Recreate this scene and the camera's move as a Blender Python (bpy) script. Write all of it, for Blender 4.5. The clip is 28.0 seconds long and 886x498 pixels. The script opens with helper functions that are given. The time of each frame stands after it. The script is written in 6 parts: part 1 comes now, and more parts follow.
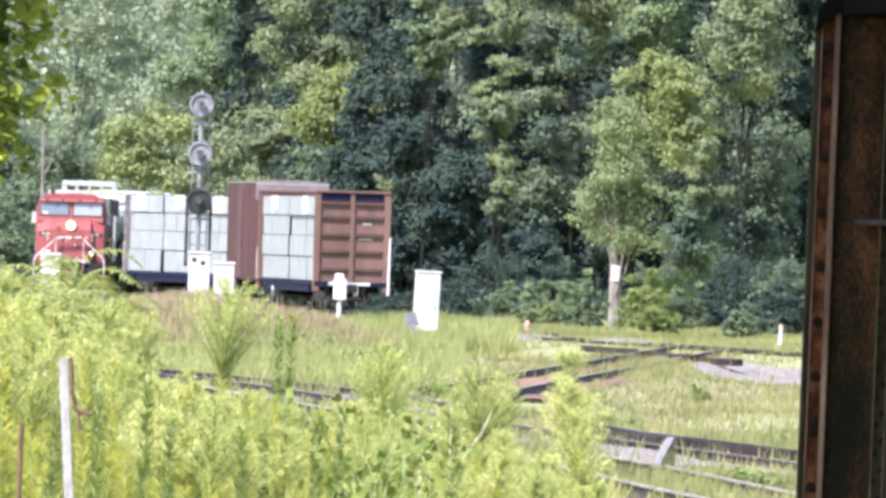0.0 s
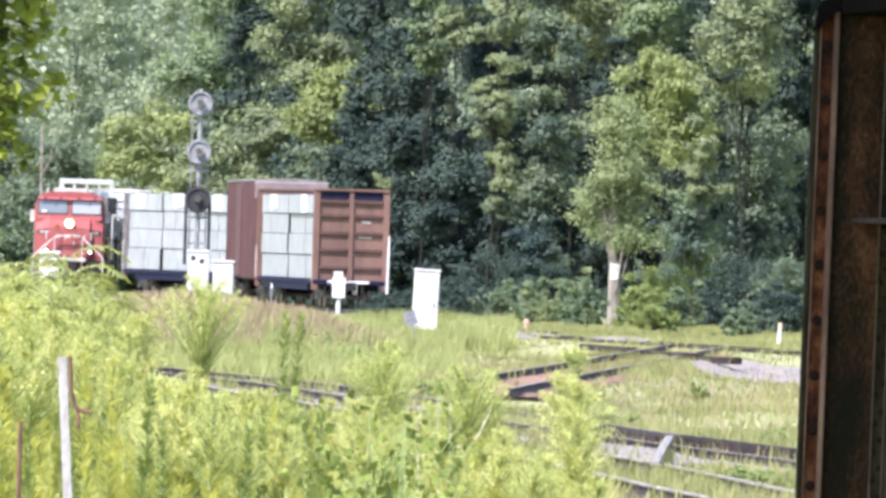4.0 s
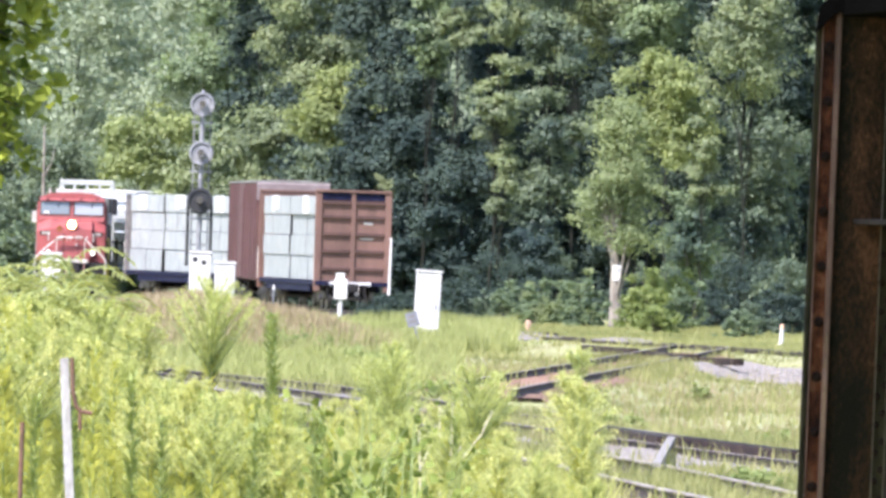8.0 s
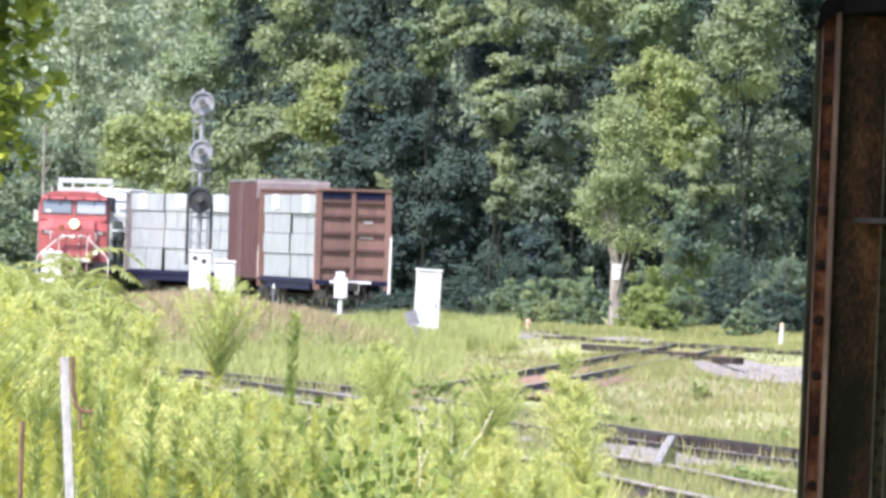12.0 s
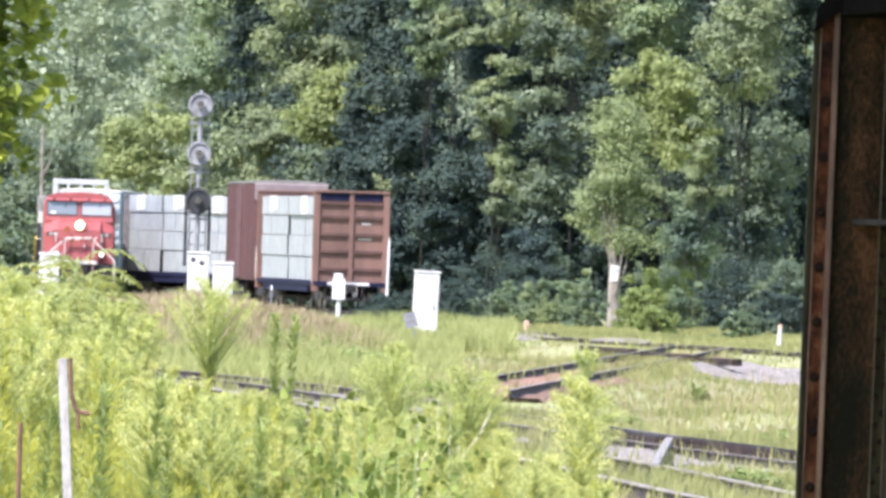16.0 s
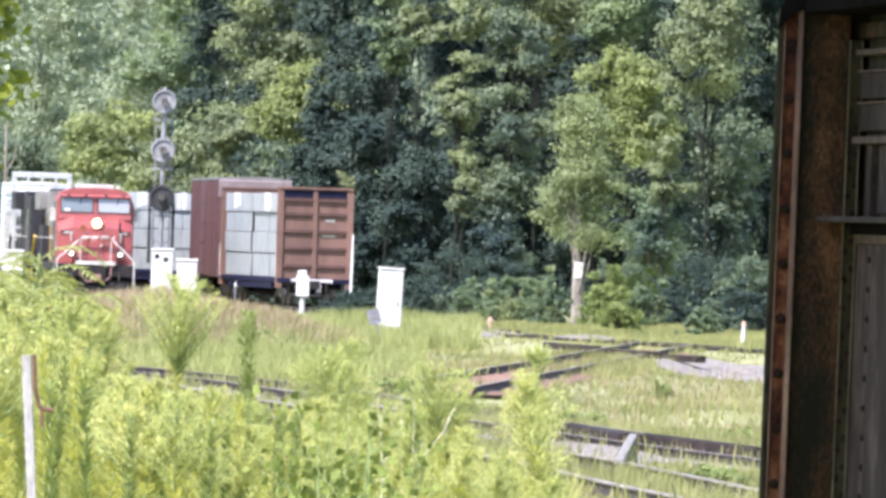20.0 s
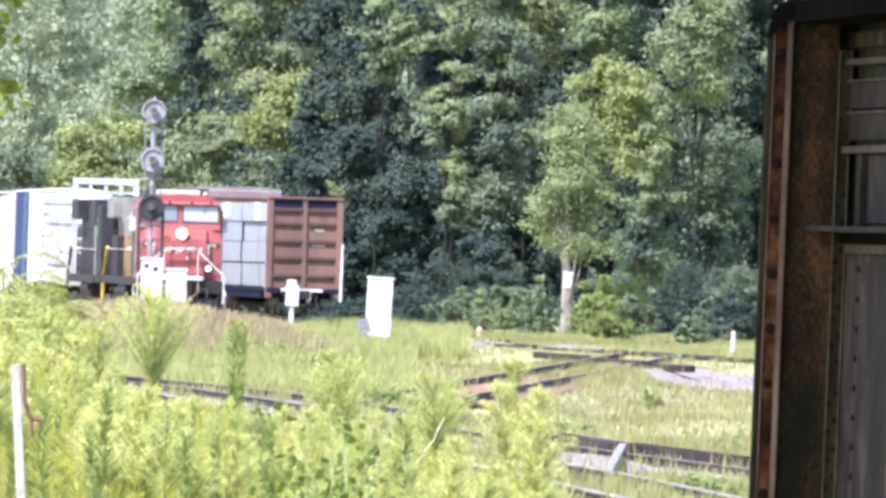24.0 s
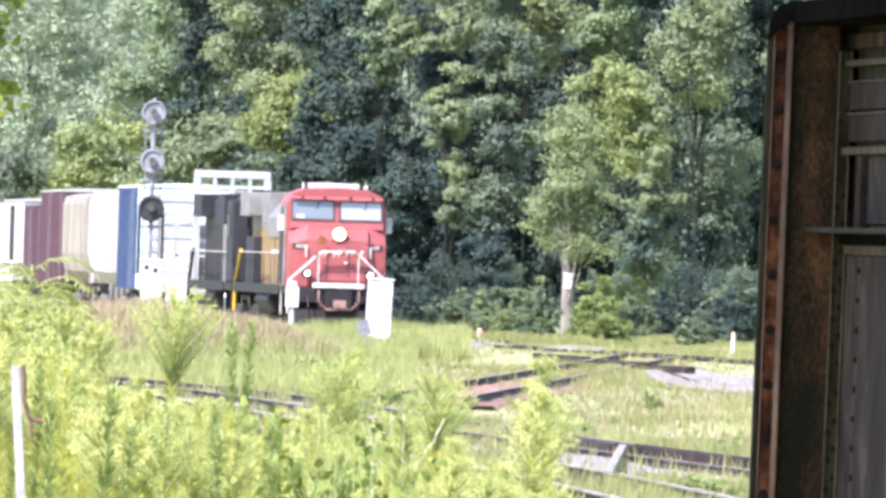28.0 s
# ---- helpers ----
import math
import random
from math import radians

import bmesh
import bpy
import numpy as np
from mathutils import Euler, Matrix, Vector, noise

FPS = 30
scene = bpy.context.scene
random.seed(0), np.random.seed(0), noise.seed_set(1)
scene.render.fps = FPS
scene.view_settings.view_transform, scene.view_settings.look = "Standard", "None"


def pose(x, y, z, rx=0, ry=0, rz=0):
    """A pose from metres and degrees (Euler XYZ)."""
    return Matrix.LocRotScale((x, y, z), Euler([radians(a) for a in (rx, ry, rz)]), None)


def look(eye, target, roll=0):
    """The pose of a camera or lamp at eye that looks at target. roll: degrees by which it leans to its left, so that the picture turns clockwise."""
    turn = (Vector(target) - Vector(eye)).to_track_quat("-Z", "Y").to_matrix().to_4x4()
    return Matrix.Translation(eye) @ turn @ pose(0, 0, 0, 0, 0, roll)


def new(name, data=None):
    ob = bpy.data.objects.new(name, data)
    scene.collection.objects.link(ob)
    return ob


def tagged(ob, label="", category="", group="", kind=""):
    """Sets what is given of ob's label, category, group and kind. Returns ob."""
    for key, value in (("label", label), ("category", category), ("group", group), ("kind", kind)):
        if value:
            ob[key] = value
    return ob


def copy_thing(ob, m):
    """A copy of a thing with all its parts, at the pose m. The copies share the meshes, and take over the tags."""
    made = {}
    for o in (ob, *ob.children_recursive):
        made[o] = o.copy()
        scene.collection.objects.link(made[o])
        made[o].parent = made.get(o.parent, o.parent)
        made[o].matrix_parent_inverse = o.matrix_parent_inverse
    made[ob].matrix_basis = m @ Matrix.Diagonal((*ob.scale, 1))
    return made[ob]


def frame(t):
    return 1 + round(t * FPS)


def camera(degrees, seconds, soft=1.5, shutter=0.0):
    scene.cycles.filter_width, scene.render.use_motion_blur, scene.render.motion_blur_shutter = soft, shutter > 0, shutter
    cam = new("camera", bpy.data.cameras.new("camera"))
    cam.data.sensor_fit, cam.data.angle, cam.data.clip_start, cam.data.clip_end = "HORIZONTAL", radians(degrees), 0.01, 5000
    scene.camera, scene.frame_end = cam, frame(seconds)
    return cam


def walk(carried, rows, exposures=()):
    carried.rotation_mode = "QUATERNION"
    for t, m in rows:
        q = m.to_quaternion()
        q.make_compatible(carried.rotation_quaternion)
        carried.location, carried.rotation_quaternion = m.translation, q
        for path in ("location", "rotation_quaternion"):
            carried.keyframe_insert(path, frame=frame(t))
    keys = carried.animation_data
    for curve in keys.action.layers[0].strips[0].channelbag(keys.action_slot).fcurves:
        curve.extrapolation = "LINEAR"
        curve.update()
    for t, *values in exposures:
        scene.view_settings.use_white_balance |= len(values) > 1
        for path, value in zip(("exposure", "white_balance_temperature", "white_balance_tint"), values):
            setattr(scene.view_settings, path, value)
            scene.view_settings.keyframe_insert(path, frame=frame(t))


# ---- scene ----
cam = camera(3.742, 28.0, soft=3.35)

# ---- camera ----
EYE = (0.0, 0.0, 3.0)
LEVEL = -0.0334          # degrees by which the lens looks down
ROLL = -1.8
# seconds, pan to the left and tilt up in thousandths of a degree
AIM = [(0, 0, 0), (0.5, 0, -4), (1, -4, -4), (1.5, -4, -7), (2, -4, -7), (3.5, -4, -7), (5.5, -4, -7), (6.5, -4, -5), (7, -2, -4),
       (7.5, 2, 0), (8, 4, -2), (9, 2, -4), (9.5, 4, -4), (10, 4, 0), (10.5, 5, 0), (11, 4, -4), (12, 4, -7), (12.5, 4, -4),
       (14.5, 0, -4), (15, 0, -5), (15.5, -4, 0), (16, -4, 0), (16.5, -2, 0), (17, 4, 4), (17.5, 4, 4), (18, 5, 7), (18.5, 4, 15),
       (19, 2, 13), (19.5, 0, 7), (19.6, -167, -7), (19.7, -155, -5), (19.8, -72, -5), (19.9, -141, -7), (20, -157, -9),
       (20.5, -161, -11), (20.6, -117, -14), (20.7, -76, -14), (20.8, -38, -12), (20.9, -115, 7), (21, -164, 18), (21.2, -217, 31),
       (21.5, -221, 27), (23.5, -223, 29), (23.8, -226, 30), (24, -201, 33), (24.5, -199, 33), (25, -198, 33), (25.5, -199, 33), (26, -199, 40),
       (26.5, -199, 33), (27, -201, 40), (27.5, -201, 33), (28, -201, 38)]
EXPOSURES = [(t, stops, 6100 if t < 22 else 5950, 23 if t < 22 else 26) for t, stops in ((0, 1.28), (15, 1.27), (19.5, 1.27), (20, 1.24), (21.5, 1.25), (23.5, 1.42), (25, 1.5), (25.9, 1.3), (26.6, 1.3), (27.2, 1.43), (28, 1.53))]
walk(cam, [(t, pose(*EYE, 90 + LEVEL + tilt / 1000, ROLL, pan / 1000)) for t, pan, tilt in AIM], EXPOSURES)

# ---- light ----
SUN_TO = Vector((-0.42, -0.48, 0.77)).normalized()
world = bpy.data.worlds.new("sky")
scene.world = world
world.use_nodes = True
sky = world.node_tree.nodes.new("ShaderNodeTexSky")
sky.sky_type, sky.sun_disc = "NISHITA", False
sky.sun_elevation = math.asin(SUN_TO.z)
sky.sun_rotation = math.atan2(SUN_TO.x, SUN_TO.y)
back = world.node_tree.nodes["Background"]
back.inputs["Strength"].default_value = 0.15
world.node_tree.links.new(sky.outputs[0], back.inputs["Color"])
sun = new("sun", bpy.data.lights.new("sun", "SUN"))
sun.data.energy, sun.data.angle, sun.data.color = 4.6, radians(0.6), (1.0, 0.95, 0.86)
sun.matrix_basis = look((-60, -40, 80), Vector((-60, -40, 80)) - SUN_TO)


# ---- materials ----
def material(name, colour, rough=0.6, metal=0.0, second=None, scale=3.0, grain=60.0, amount=0.5, bump=0.15, streak=1.0, spec=0.5, spread=0.12):
    """A surface of two colours mixed in patches, with fine grain and relief. streak below 1 draws the patches out upright."""
    m = bpy.data.materials.new(name)
    m.use_nodes = True
    t, L = m.node_tree, m.node_tree.links
    b = t.nodes["Principled BSDF"]
    c = t.nodes.new("ShaderNodeTexCoord")
    mp = t.nodes.new("ShaderNodeMapping")
    mp.inputs["Scale"].default_value = (1, 1, streak)
    L.new(c.outputs["Object"], mp.inputs["Vector"])
    n1, n2 = t.nodes.new("ShaderNodeTexNoise"), t.nodes.new("ShaderNodeTexNoise")
    n1.inputs["Scale"].default_value, n1.inputs["Detail"].default_value, n1.inputs["Roughness"].default_value = scale, 6, 0.65
    n2.inputs["Scale"].default_value, n2.inputs["Detail"].default_value = grain, 3
    for n in (n1, n2):
        L.new(mp.outputs[0], n.inputs["Vector"])
    r = t.nodes.new("ShaderNodeValToRGB")
    second = second or tuple(v * 0.6 for v in colour)
    r.color_ramp.elements[0].position, r.color_ramp.elements[1].position = 0.5 - spread, 0.5 + spread
    r.color_ramp.elements[0].color, r.color_ramp.elements[1].color = (*second, 1), (*colour, 1)
    L.new(n1.outputs["Fac"], r.inputs["Fac"])
    mix = t.nodes.new("ShaderNodeMix")
    mix.data_type, mix.blend_type = "RGBA", "MULTIPLY"
    mix.inputs[0].default_value = amount
    L.new(r.outputs["Color"], mix.inputs[6])
    L.new(n2.outputs["Fac"], mix.inputs[7])
    gain = t.nodes.new("ShaderNodeMix")
    gain.data_type, gain.blend_type = "RGBA", "MULTIPLY"
    gain.inputs[0].default_value = 1.0
    g = 1 / (1 - amount * 0.5)
    gain.inputs[7].default_value = (g, g, g, 1)
    L.new(mix.outputs[2], gain.inputs[6])
    L.new(gain.outputs[2], b.inputs["Base Color"])
    b.inputs["Roughness"].default_value, b.inputs["Metallic"].default_value = rough, metal
    bp = t.nodes.new("ShaderNodeBump")
    bp.inputs["Strength"].default_value, bp.inputs["Distance"].default_value = bump, 0.02
    L.new(n2.outputs["Fac"], bp.inputs["Height"])
    L.new(bp.outputs[0], b.inputs["Normal"])
    b.inputs["Specular IOR Level"].default_value = spec
    return m


def rusty(name, stops, fine=24.0, broad=2.4, bump=0.15, upright=0.55):
    """Old painted steel gone to rust: mottled in several tones, in patches of their own shape, drawn out a little upright."""
    m = bpy.data.materials.new(name)
    m.use_nodes = True
    t, L = m.node_tree, m.node_tree.links
    b = t.nodes["Principled BSDF"]
    c, mp = t.nodes.new("ShaderNodeTexCoord"), t.nodes.new("ShaderNodeMapping")
    mp.inputs["Scale"].default_value = (1, 1, upright)
    L.new(c.outputs["Object"], mp.inputs["Vector"])
    n1, n2 = t.nodes.new("ShaderNodeTexNoise"), t.nodes.new("ShaderNodeTexNoise")
    n1.inputs["Scale"].default_value, n1.inputs["Detail"].default_value, n1.inputs["Roughness"].default_value = fine, 8, 0.7
    n2.inputs["Scale"].default_value, n2.inputs["Detail"].default_value = broad, 3
    for n in (n1, n2):
        L.new(mp.outputs[0], n.inputs["Vector"])
    lift = t.nodes.new("ShaderNodeMath")
    lift.operation = "MULTIPLY_ADD"
    lift.inputs[1].default_value, lift.inputs[2].default_value = 1.3, -0.65
    L.new(n2.outputs["Fac"], lift.inputs[0])
    add = t.nodes.new("ShaderNodeMath")
    add.operation = "ADD"
    L.new(n1.outputs["Fac"], add.inputs[0])
    L.new(lift.outputs[0], add.inputs[1])
    r = t.nodes.new("ShaderNodeValToRGB")
    e = r.color_ramp.elements
    while len(e) < len(stops):
        e.new(0.5)
    for i, col in enumerate(stops):
        e[i].position, e[i].color = 0.32 + 0.36 * i / (len(stops) - 1), (*col, 1)
    L.new(add.outputs[0], r.inputs["Fac"])
    L.new(r.outputs[0], b.inputs["Base Color"])
    b.inputs["Roughness"].default_value, b.inputs["Specular IOR Level"].default_value = 0.9, 0.12
    bp = t.nodes.new("ShaderNodeBump")
    bp.inputs["Strength"].default_value, bp.inputs["Distance"].default_value = bump, 0.01
    L.new(n1.outputs["Fac"], bp.inputs["Height"])
    L.new(bp.outputs[0], b.inputs["Normal"])
    return m


def leafy(name, dark, light, through_amount=0.35, rough=0.62, patch=0.35, gloss=0.12):
    """Foliage: every leaf has its own shade between dark and light, in soft larger patches, and lets light through."""
    m = bpy.data.materials.new(name)
    m.use_nodes = True
    t, L = m.node_tree, m.node_tree.links
    b, out = t.nodes["Principled BSDF"], t.nodes["Material Output"]
    geo, c = t.nodes.new("ShaderNodeNewGeometry"), t.nodes.new("ShaderNodeTexCoord")
    n = t.nodes.new("ShaderNodeTexNoise")
    n.inputs["Scale"].default_value, n.inputs["Detail"].default_value = patch, 3
    L.new(c.outputs["Object"], n.inputs["Vector"])
    add = t.nodes.new("ShaderNodeMath")
    add.operation = "MULTIPLY_ADD"
    add.inputs[1].default_value = 0.42
    L.new(geo.outputs["Random Per Island"], add.inputs[0])
    # Strong patches put sunlit and shaded clumps into the leaf colour.
    half = t.nodes.new("ShaderNodeMath")
    half.operation = "MULTIPLY_ADD"
    half.inputs[1].default_value, half.inputs[2].default_value = 2.3, -0.86
    L.new(n.outputs["Fac"], half.inputs[0])
    L.new(half.outputs[0], add.inputs[2])
    r = t.nodes.new("ShaderNodeValToRGB")
    r.color_ramp.elements[0].color, r.color_ramp.elements[1].color = (*dark, 1), (*light, 1)
    L.new(add.outputs[0], r.inputs["Fac"])
    L.new(r.outputs[0], b.inputs["Base Color"])
    b.inputs["Roughness"].default_value = rough
    b.inputs["Specular IOR Level"].default_value = gloss
    tr, mx = t.nodes.new("ShaderNodeBsdfTranslucent"), t.nodes.new("ShaderNodeMixShader")
    warm = t.nodes.new("ShaderNodeMix")
    warm.data_type, warm.blend_type = "RGBA", "MULTIPLY"
    warm.inputs[0].default_value, warm.inputs[7].default_value = 1.0, (1.25, 1.2, 0.7, 1)
    L.new(r.outputs[0], warm.inputs[6])
    L.new(warm.outputs[2], tr.inputs["Color"])
    mx.inputs[0].default_value = through_amount
    L.new(b.outputs[0], mx.inputs[1])
    L.new(tr.outputs[0], mx.inputs[2])
    L.new(mx.outputs[0], out.inputs["Surface"])
    return m


def pane_glass(name, colour, rough=0.08):
    m = bpy.data.materials.new(name)
    m.use_nodes = True
    b = m.node_tree.nodes["Principled BSDF"]
    b.inputs["Base Color"].default_value = (*colour, 1)
    b.inputs["Roughness"].default_value = rough
    b.inputs["Specular IOR Level"].default_value = 0.8
    b.inputs["Coat Weight"].default_value = 0.6
    return m


def glow(name, colour, strength):
    m = bpy.data.materials.new(name)
    m.use_nodes = True
    b = m.node_tree.nodes["Principled BSDF"]
    b.inputs["Base Color"].default_value = (*colour, 1)
    b.inputs["Emission Color"].default_value = (*colour, 1)
    b.inputs["Emission Strength"].default_value = strength
    return m


M_RED = material("locomotive_red", (0.285, 0.068, 0.064), 0.5, second=(0.22, 0.054, 0.052), scale=1.2, bump=0.05, streak=0.3)
M_MAROON = material("boxcar_maroon", (0.16, 0.088, 0.068), 0.75, second=(0.098, 0.055, 0.042), scale=1.1, streak=0.25)
M_MAROON_DARK = material("car_rib_maroon", (0.085, 0.044, 0.037), 0.8, second=(0.055, 0.028, 0.024), scale=2.0, streak=0.3)
M_PURPLE = material("boxcar_dull_plum", (0.085, 0.038, 0.055), 0.7, second=(0.06, 0.03, 0.038), scale=1.0, streak=0.25)
M_WRAP = material("lumber_wrap", (0.315, 0.342, 0.338), 0.5, second=(0.225, 0.25, 0.255), scale=1.6, grain=9, amount=0.3, bump=0.3, streak=0.8)
M_WRAP_GLINT = material("wrap_glint_white", (0.58, 0.59, 0.58), 0.45, second=(0.46, 0.47, 0.47), scale=2.0, bump=0.3)
M_STRAP_SHADOW = material("strap_shadow_black", (0.010, 0.009, 0.008), 1.0, spec=0.0)
M_BLACK = material("undercarriage_black", (0.014, 0.014, 0.016), 0.65, spec=0.25, second=(0.024, 0.02, 0.018), scale=4)
M_NAVY = material("car_sill_navy", (0.012, 0.014, 0.04), 0.7, spec=0.12)
M_GREYBOX = material("weathered_roof_grey", (0.19, 0.19, 0.175), 0.65, second=(0.12, 0.115, 0.105), scale=1.5)
M_SILVER = material("galvanised_silver", (0.5, 0.52, 0.5), 0.45, 0.35, second=(0.36, 0.38, 0.36), scale=1.6, streak=0.4)
M_WHITE = material("white_paint", (0.66, 0.66, 0.65), 0.5, second=(0.5, 0.5, 0.49), scale=2.0, bump=0.05, streak=0.3)
M_CREAM = material("hopper_cream", (0.44, 0.43, 0.4), 0.6, second=(0.33, 0.31, 0.28), scale=0.9, streak=0.25)
M_TANCAR = material("hopper_tan", (0.29, 0.265, 0.215), 0.65, second=(0.19, 0.165, 0.12), scale=0.9, streak=0.25)
M_PALE_GREY = material("pale_grey_paint", (0.42, 0.42, 0.41), 0.6, second=(0.3, 0.29, 0.28), scale=1.0, streak=0.25)
M_OXIDE = material("dark_oxide_red", (0.092, 0.038, 0.036), 0.75, second=(0.06, 0.027, 0.026), scale=1.1, streak=0.25)
M_MAUVE = material("faded_mauve_grey", (0.2, 0.165, 0.165), 0.7, second=(0.14, 0.11, 0.11), scale=1.5)
M_BLUE = material("boxcar_blue", (0.03, 0.06, 0.145), 0.5, second=(0.022, 0.042, 0.1), scale=1.2, streak=0.3)
M_PALE_BLUE = material("faded_blue", (0.38, 0.48, 0.54), 0.6, second=(0.5, 0.54, 0.56), scale=1.0, streak=0.3)
M_OCHRE = material("hood_ochre", (0.27, 0.165, 0.045), 0.6, second=(0.13, 0.09, 0.05), scale=2.0, streak=0.3)
M_HOODGREY = material("hood_grey", (0.022, 0.022, 0.027), 0.65, spec=0.3, second=(0.012, 0.012, 0.014), scale=1.6)
M_YELLOW = material("handrail_yellow", (0.62, 0.43, 0.03), 0.5)
M_RAILWHITE = material("handrail_white", (0.55, 0.52, 0.48), 0.5)
M_BOARDS = material("weathered_boards", (0.36, 0.355, 0.34), 0.8, second=(0.22, 0.21, 0.2), scale=2.5, streak=2.0)
M_TRUCK = material("truck_dusty_grey", (0.2, 0.19, 0.18), 0.8, second=(0.11, 0.1, 0.1), scale=5)
M_STEEL = material("wheel_steel", (0.25, 0.23, 0.22), 0.4, 0.8, second=(0.15, 0.12, 0.1))
M_GLASS_BLUE = pane_glass("windscreen_glass", (0.135, 0.16, 0.165))
M_GLASS_DARK = pane_glass("window_dark", (0.02, 0.025, 0.03))
M_GLASS_SKYGLARE = pane_glass("windscreen_pale", (0.26, 0.28, 0.29), 0.15)
M_LAMP = glow("headlight_glow", (1.0, 0.8, 0.5), 24.0)
M_HALO = glow("halo_glow", (1.0, 0.5, 0.2), 0.9)
M_DITCH = glow("ditch_light_lens", (1.0, 0.95, 0.85), 0.45)
M_AMBER = material("amber_lens", (0.22, 0.07, 0.02), 0.3)
M_RUST = rusty("rust_streaked_steel", ((0.012, 0.008, 0.006), (0.05, 0.02, 0.011), (0.12, 0.045, 0.02), (0.2, 0.1, 0.05)), 22.0, 3.0)
M_RUST_DARK = rusty("dark_rusty_plate", ((0.011, 0.011, 0.006), (0.022, 0.016, 0.008), (0.05, 0.0265, 0.0125), (0.108, 0.056, 0.027)), 75.0, 4.5, upright=0.42)
M_RIVET = material("dark_rivet", (0.022, 0.014, 0.01), 0.85, spec=0.1, second=(0.01, 0.008, 0.006), scale=20)
M_EDGE = material("worn_flange_edge", (0.30, 0.18, 0.12), 0.7, second=(0.13, 0.075, 0.048), scale=9, grain=80, bump=0.3, streak=0.4)
M_LIP = material("worn_olive_lip", (0.15, 0.13, 0.075), 0.8, second=(0.06, 0.052, 0.03), scale=8, streak=0.4)
M_MOSS_SHADE = material("algae_and_gap_shade_steel", (0.044, 0.040, 0.018), 0.85, spec=0.15, second=(0.018, 0.016, 0.009), scale=7, bump=0.4, streak=0.4)
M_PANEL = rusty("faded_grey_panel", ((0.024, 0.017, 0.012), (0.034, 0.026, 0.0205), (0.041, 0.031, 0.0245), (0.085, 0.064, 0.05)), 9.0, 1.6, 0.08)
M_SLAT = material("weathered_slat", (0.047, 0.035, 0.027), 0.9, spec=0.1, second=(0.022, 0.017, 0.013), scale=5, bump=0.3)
M_LEDGE = material("worn_brown_edge", (0.105, 0.075, 0.05), 0.85, spec=0.15, second=(0.045, 0.032, 0.022), scale=7, bump=0.3)
M_UNCOUPLE = material("dusty_red_iron", (0.3, 0.17, 0.15), 0.8, second=(0.16, 0.09, 0.08), scale=6)
M_RAIL = material("rail_rusty_dark", (0.045, 0.031, 0.027), 0.8, 0.1, second=(0.022, 0.017, 0.016), scale=3)
M_RAILTOP = material("rail_head_worn", (0.33, 0.30, 0.26), 0.6, 0.1, second=(0.15, 0.12, 0.1), scale=2)
M_TIE = material("creosoted_tie", (0.085, 0.065, 0.05), 0.9, second=(0.04, 0.032, 0.028), scale=3, bump=0.5)
M_BALLAST = material("pale_ballast", (0.30, 0.25, 0.21), 0.95, second=(0.20, 0.15, 0.115), scale=1.5, grain=14, amount=0.7, bump=1.0)
M_HEAP = material("pale_grey_stones", (0.27, 0.255, 0.24), 0.95, second=(0.15, 0.14, 0.125), scale=2, grain=14, amount=0.4, bump=0.6)
M_DUST = material("brown_track_dust", (0.25, 0.15, 0.095), 0.95, second=(0.15, 0.088, 0.055), scale=1.2, grain=14, amount=0.6, bump=1.0)
M_TIMBER = material("tarred_timber", (0.05, 0.034, 0.027), 0.85, second=(0.018, 0.014, 0.013), scale=2.2, grain=30, bump=0.6, spec=0.2)
M_CONCRETE = material("pale_concrete", (0.26, 0.25, 0.235), 0.9, second=(0.16, 0.152, 0.14), scale=5, bump=0.3)
M_POST = material("flaking_white_post", (0.38, 0.38, 0.37), 0.75, second=(0.23, 0.22, 0.205), scale=9, bump=0.3, streak=0.4)
M_IRON = material("rusty_iron", (0.15, 0.08, 0.05), 0.85, second=(0.08, 0.045, 0.03), scale=12)
M_SIGNAL = material("signal_grey_paint", (0.24, 0.25, 0.265), 0.6, second=(0.12, 0.125, 0.135), scale=4)
M_SIGNAL_DARK = material("signal_black_target", (0.025, 0.027, 0.03), 0.55)
M_SIGN = material("sign_back_grey", (0.22, 0.23, 0.26), 0.6, 0.2, second=(0.14, 0.15, 0.17), scale=6)
M_ORANGE = material("faded_orange", (0.62, 0.42, 0.28), 0.6)
M_BARK = material("pale_bark", (0.26, 0.24, 0.2), 0.9, second=(0.13, 0.112, 0.095), scale=4, grain=25, bump=0.8, streak=0.3)
M_BARK_DARK = material("dark_bark", (0.075, 0.065, 0.05), 0.9, second=(0.04, 0.035, 0.03), scale=4, grain=25, bump=0.8, streak=0.3)
M_BARK_DEEP = material("mossy_dark_bark", (0.03, 0.032, 0.025), 0.95, second=(0.016, 0.018, 0.014), scale=4, grain=25, bump=0.8, streak=0.3, spec=0.1)
M_DRY = material("bleached_stalk", (0.62, 0.58, 0.42), 0.8, second=(0.46, 0.42, 0.3), scale=8)
M_STEM = material("green_stem", (0.27, 0.33, 0.12), 0.7, second=(0.18, 0.24, 0.08), scale=6)
M_SOIL = material("meadow_ground", (0.26, 0.30, 0.11), 0.95, second=(0.24, 0.22, 0.12), scale=0.25, grain=6, amount=0.6, bump=1.0, spread=0.2)
# In these three, bluish dark ends stand for shade, yellower ends for sun.
L_DARK = leafy("leaves_deep_green", (0.048, 0.08, 0.073), (0.17, 0.22, 0.12), 0.32, rough=0.5, gloss=0.25)
L_MID = leafy("leaves_mid_green", (0.062, 0.101, 0.081), (0.224, 0.297, 0.139), 0.36, rough=0.5, gloss=0.25)
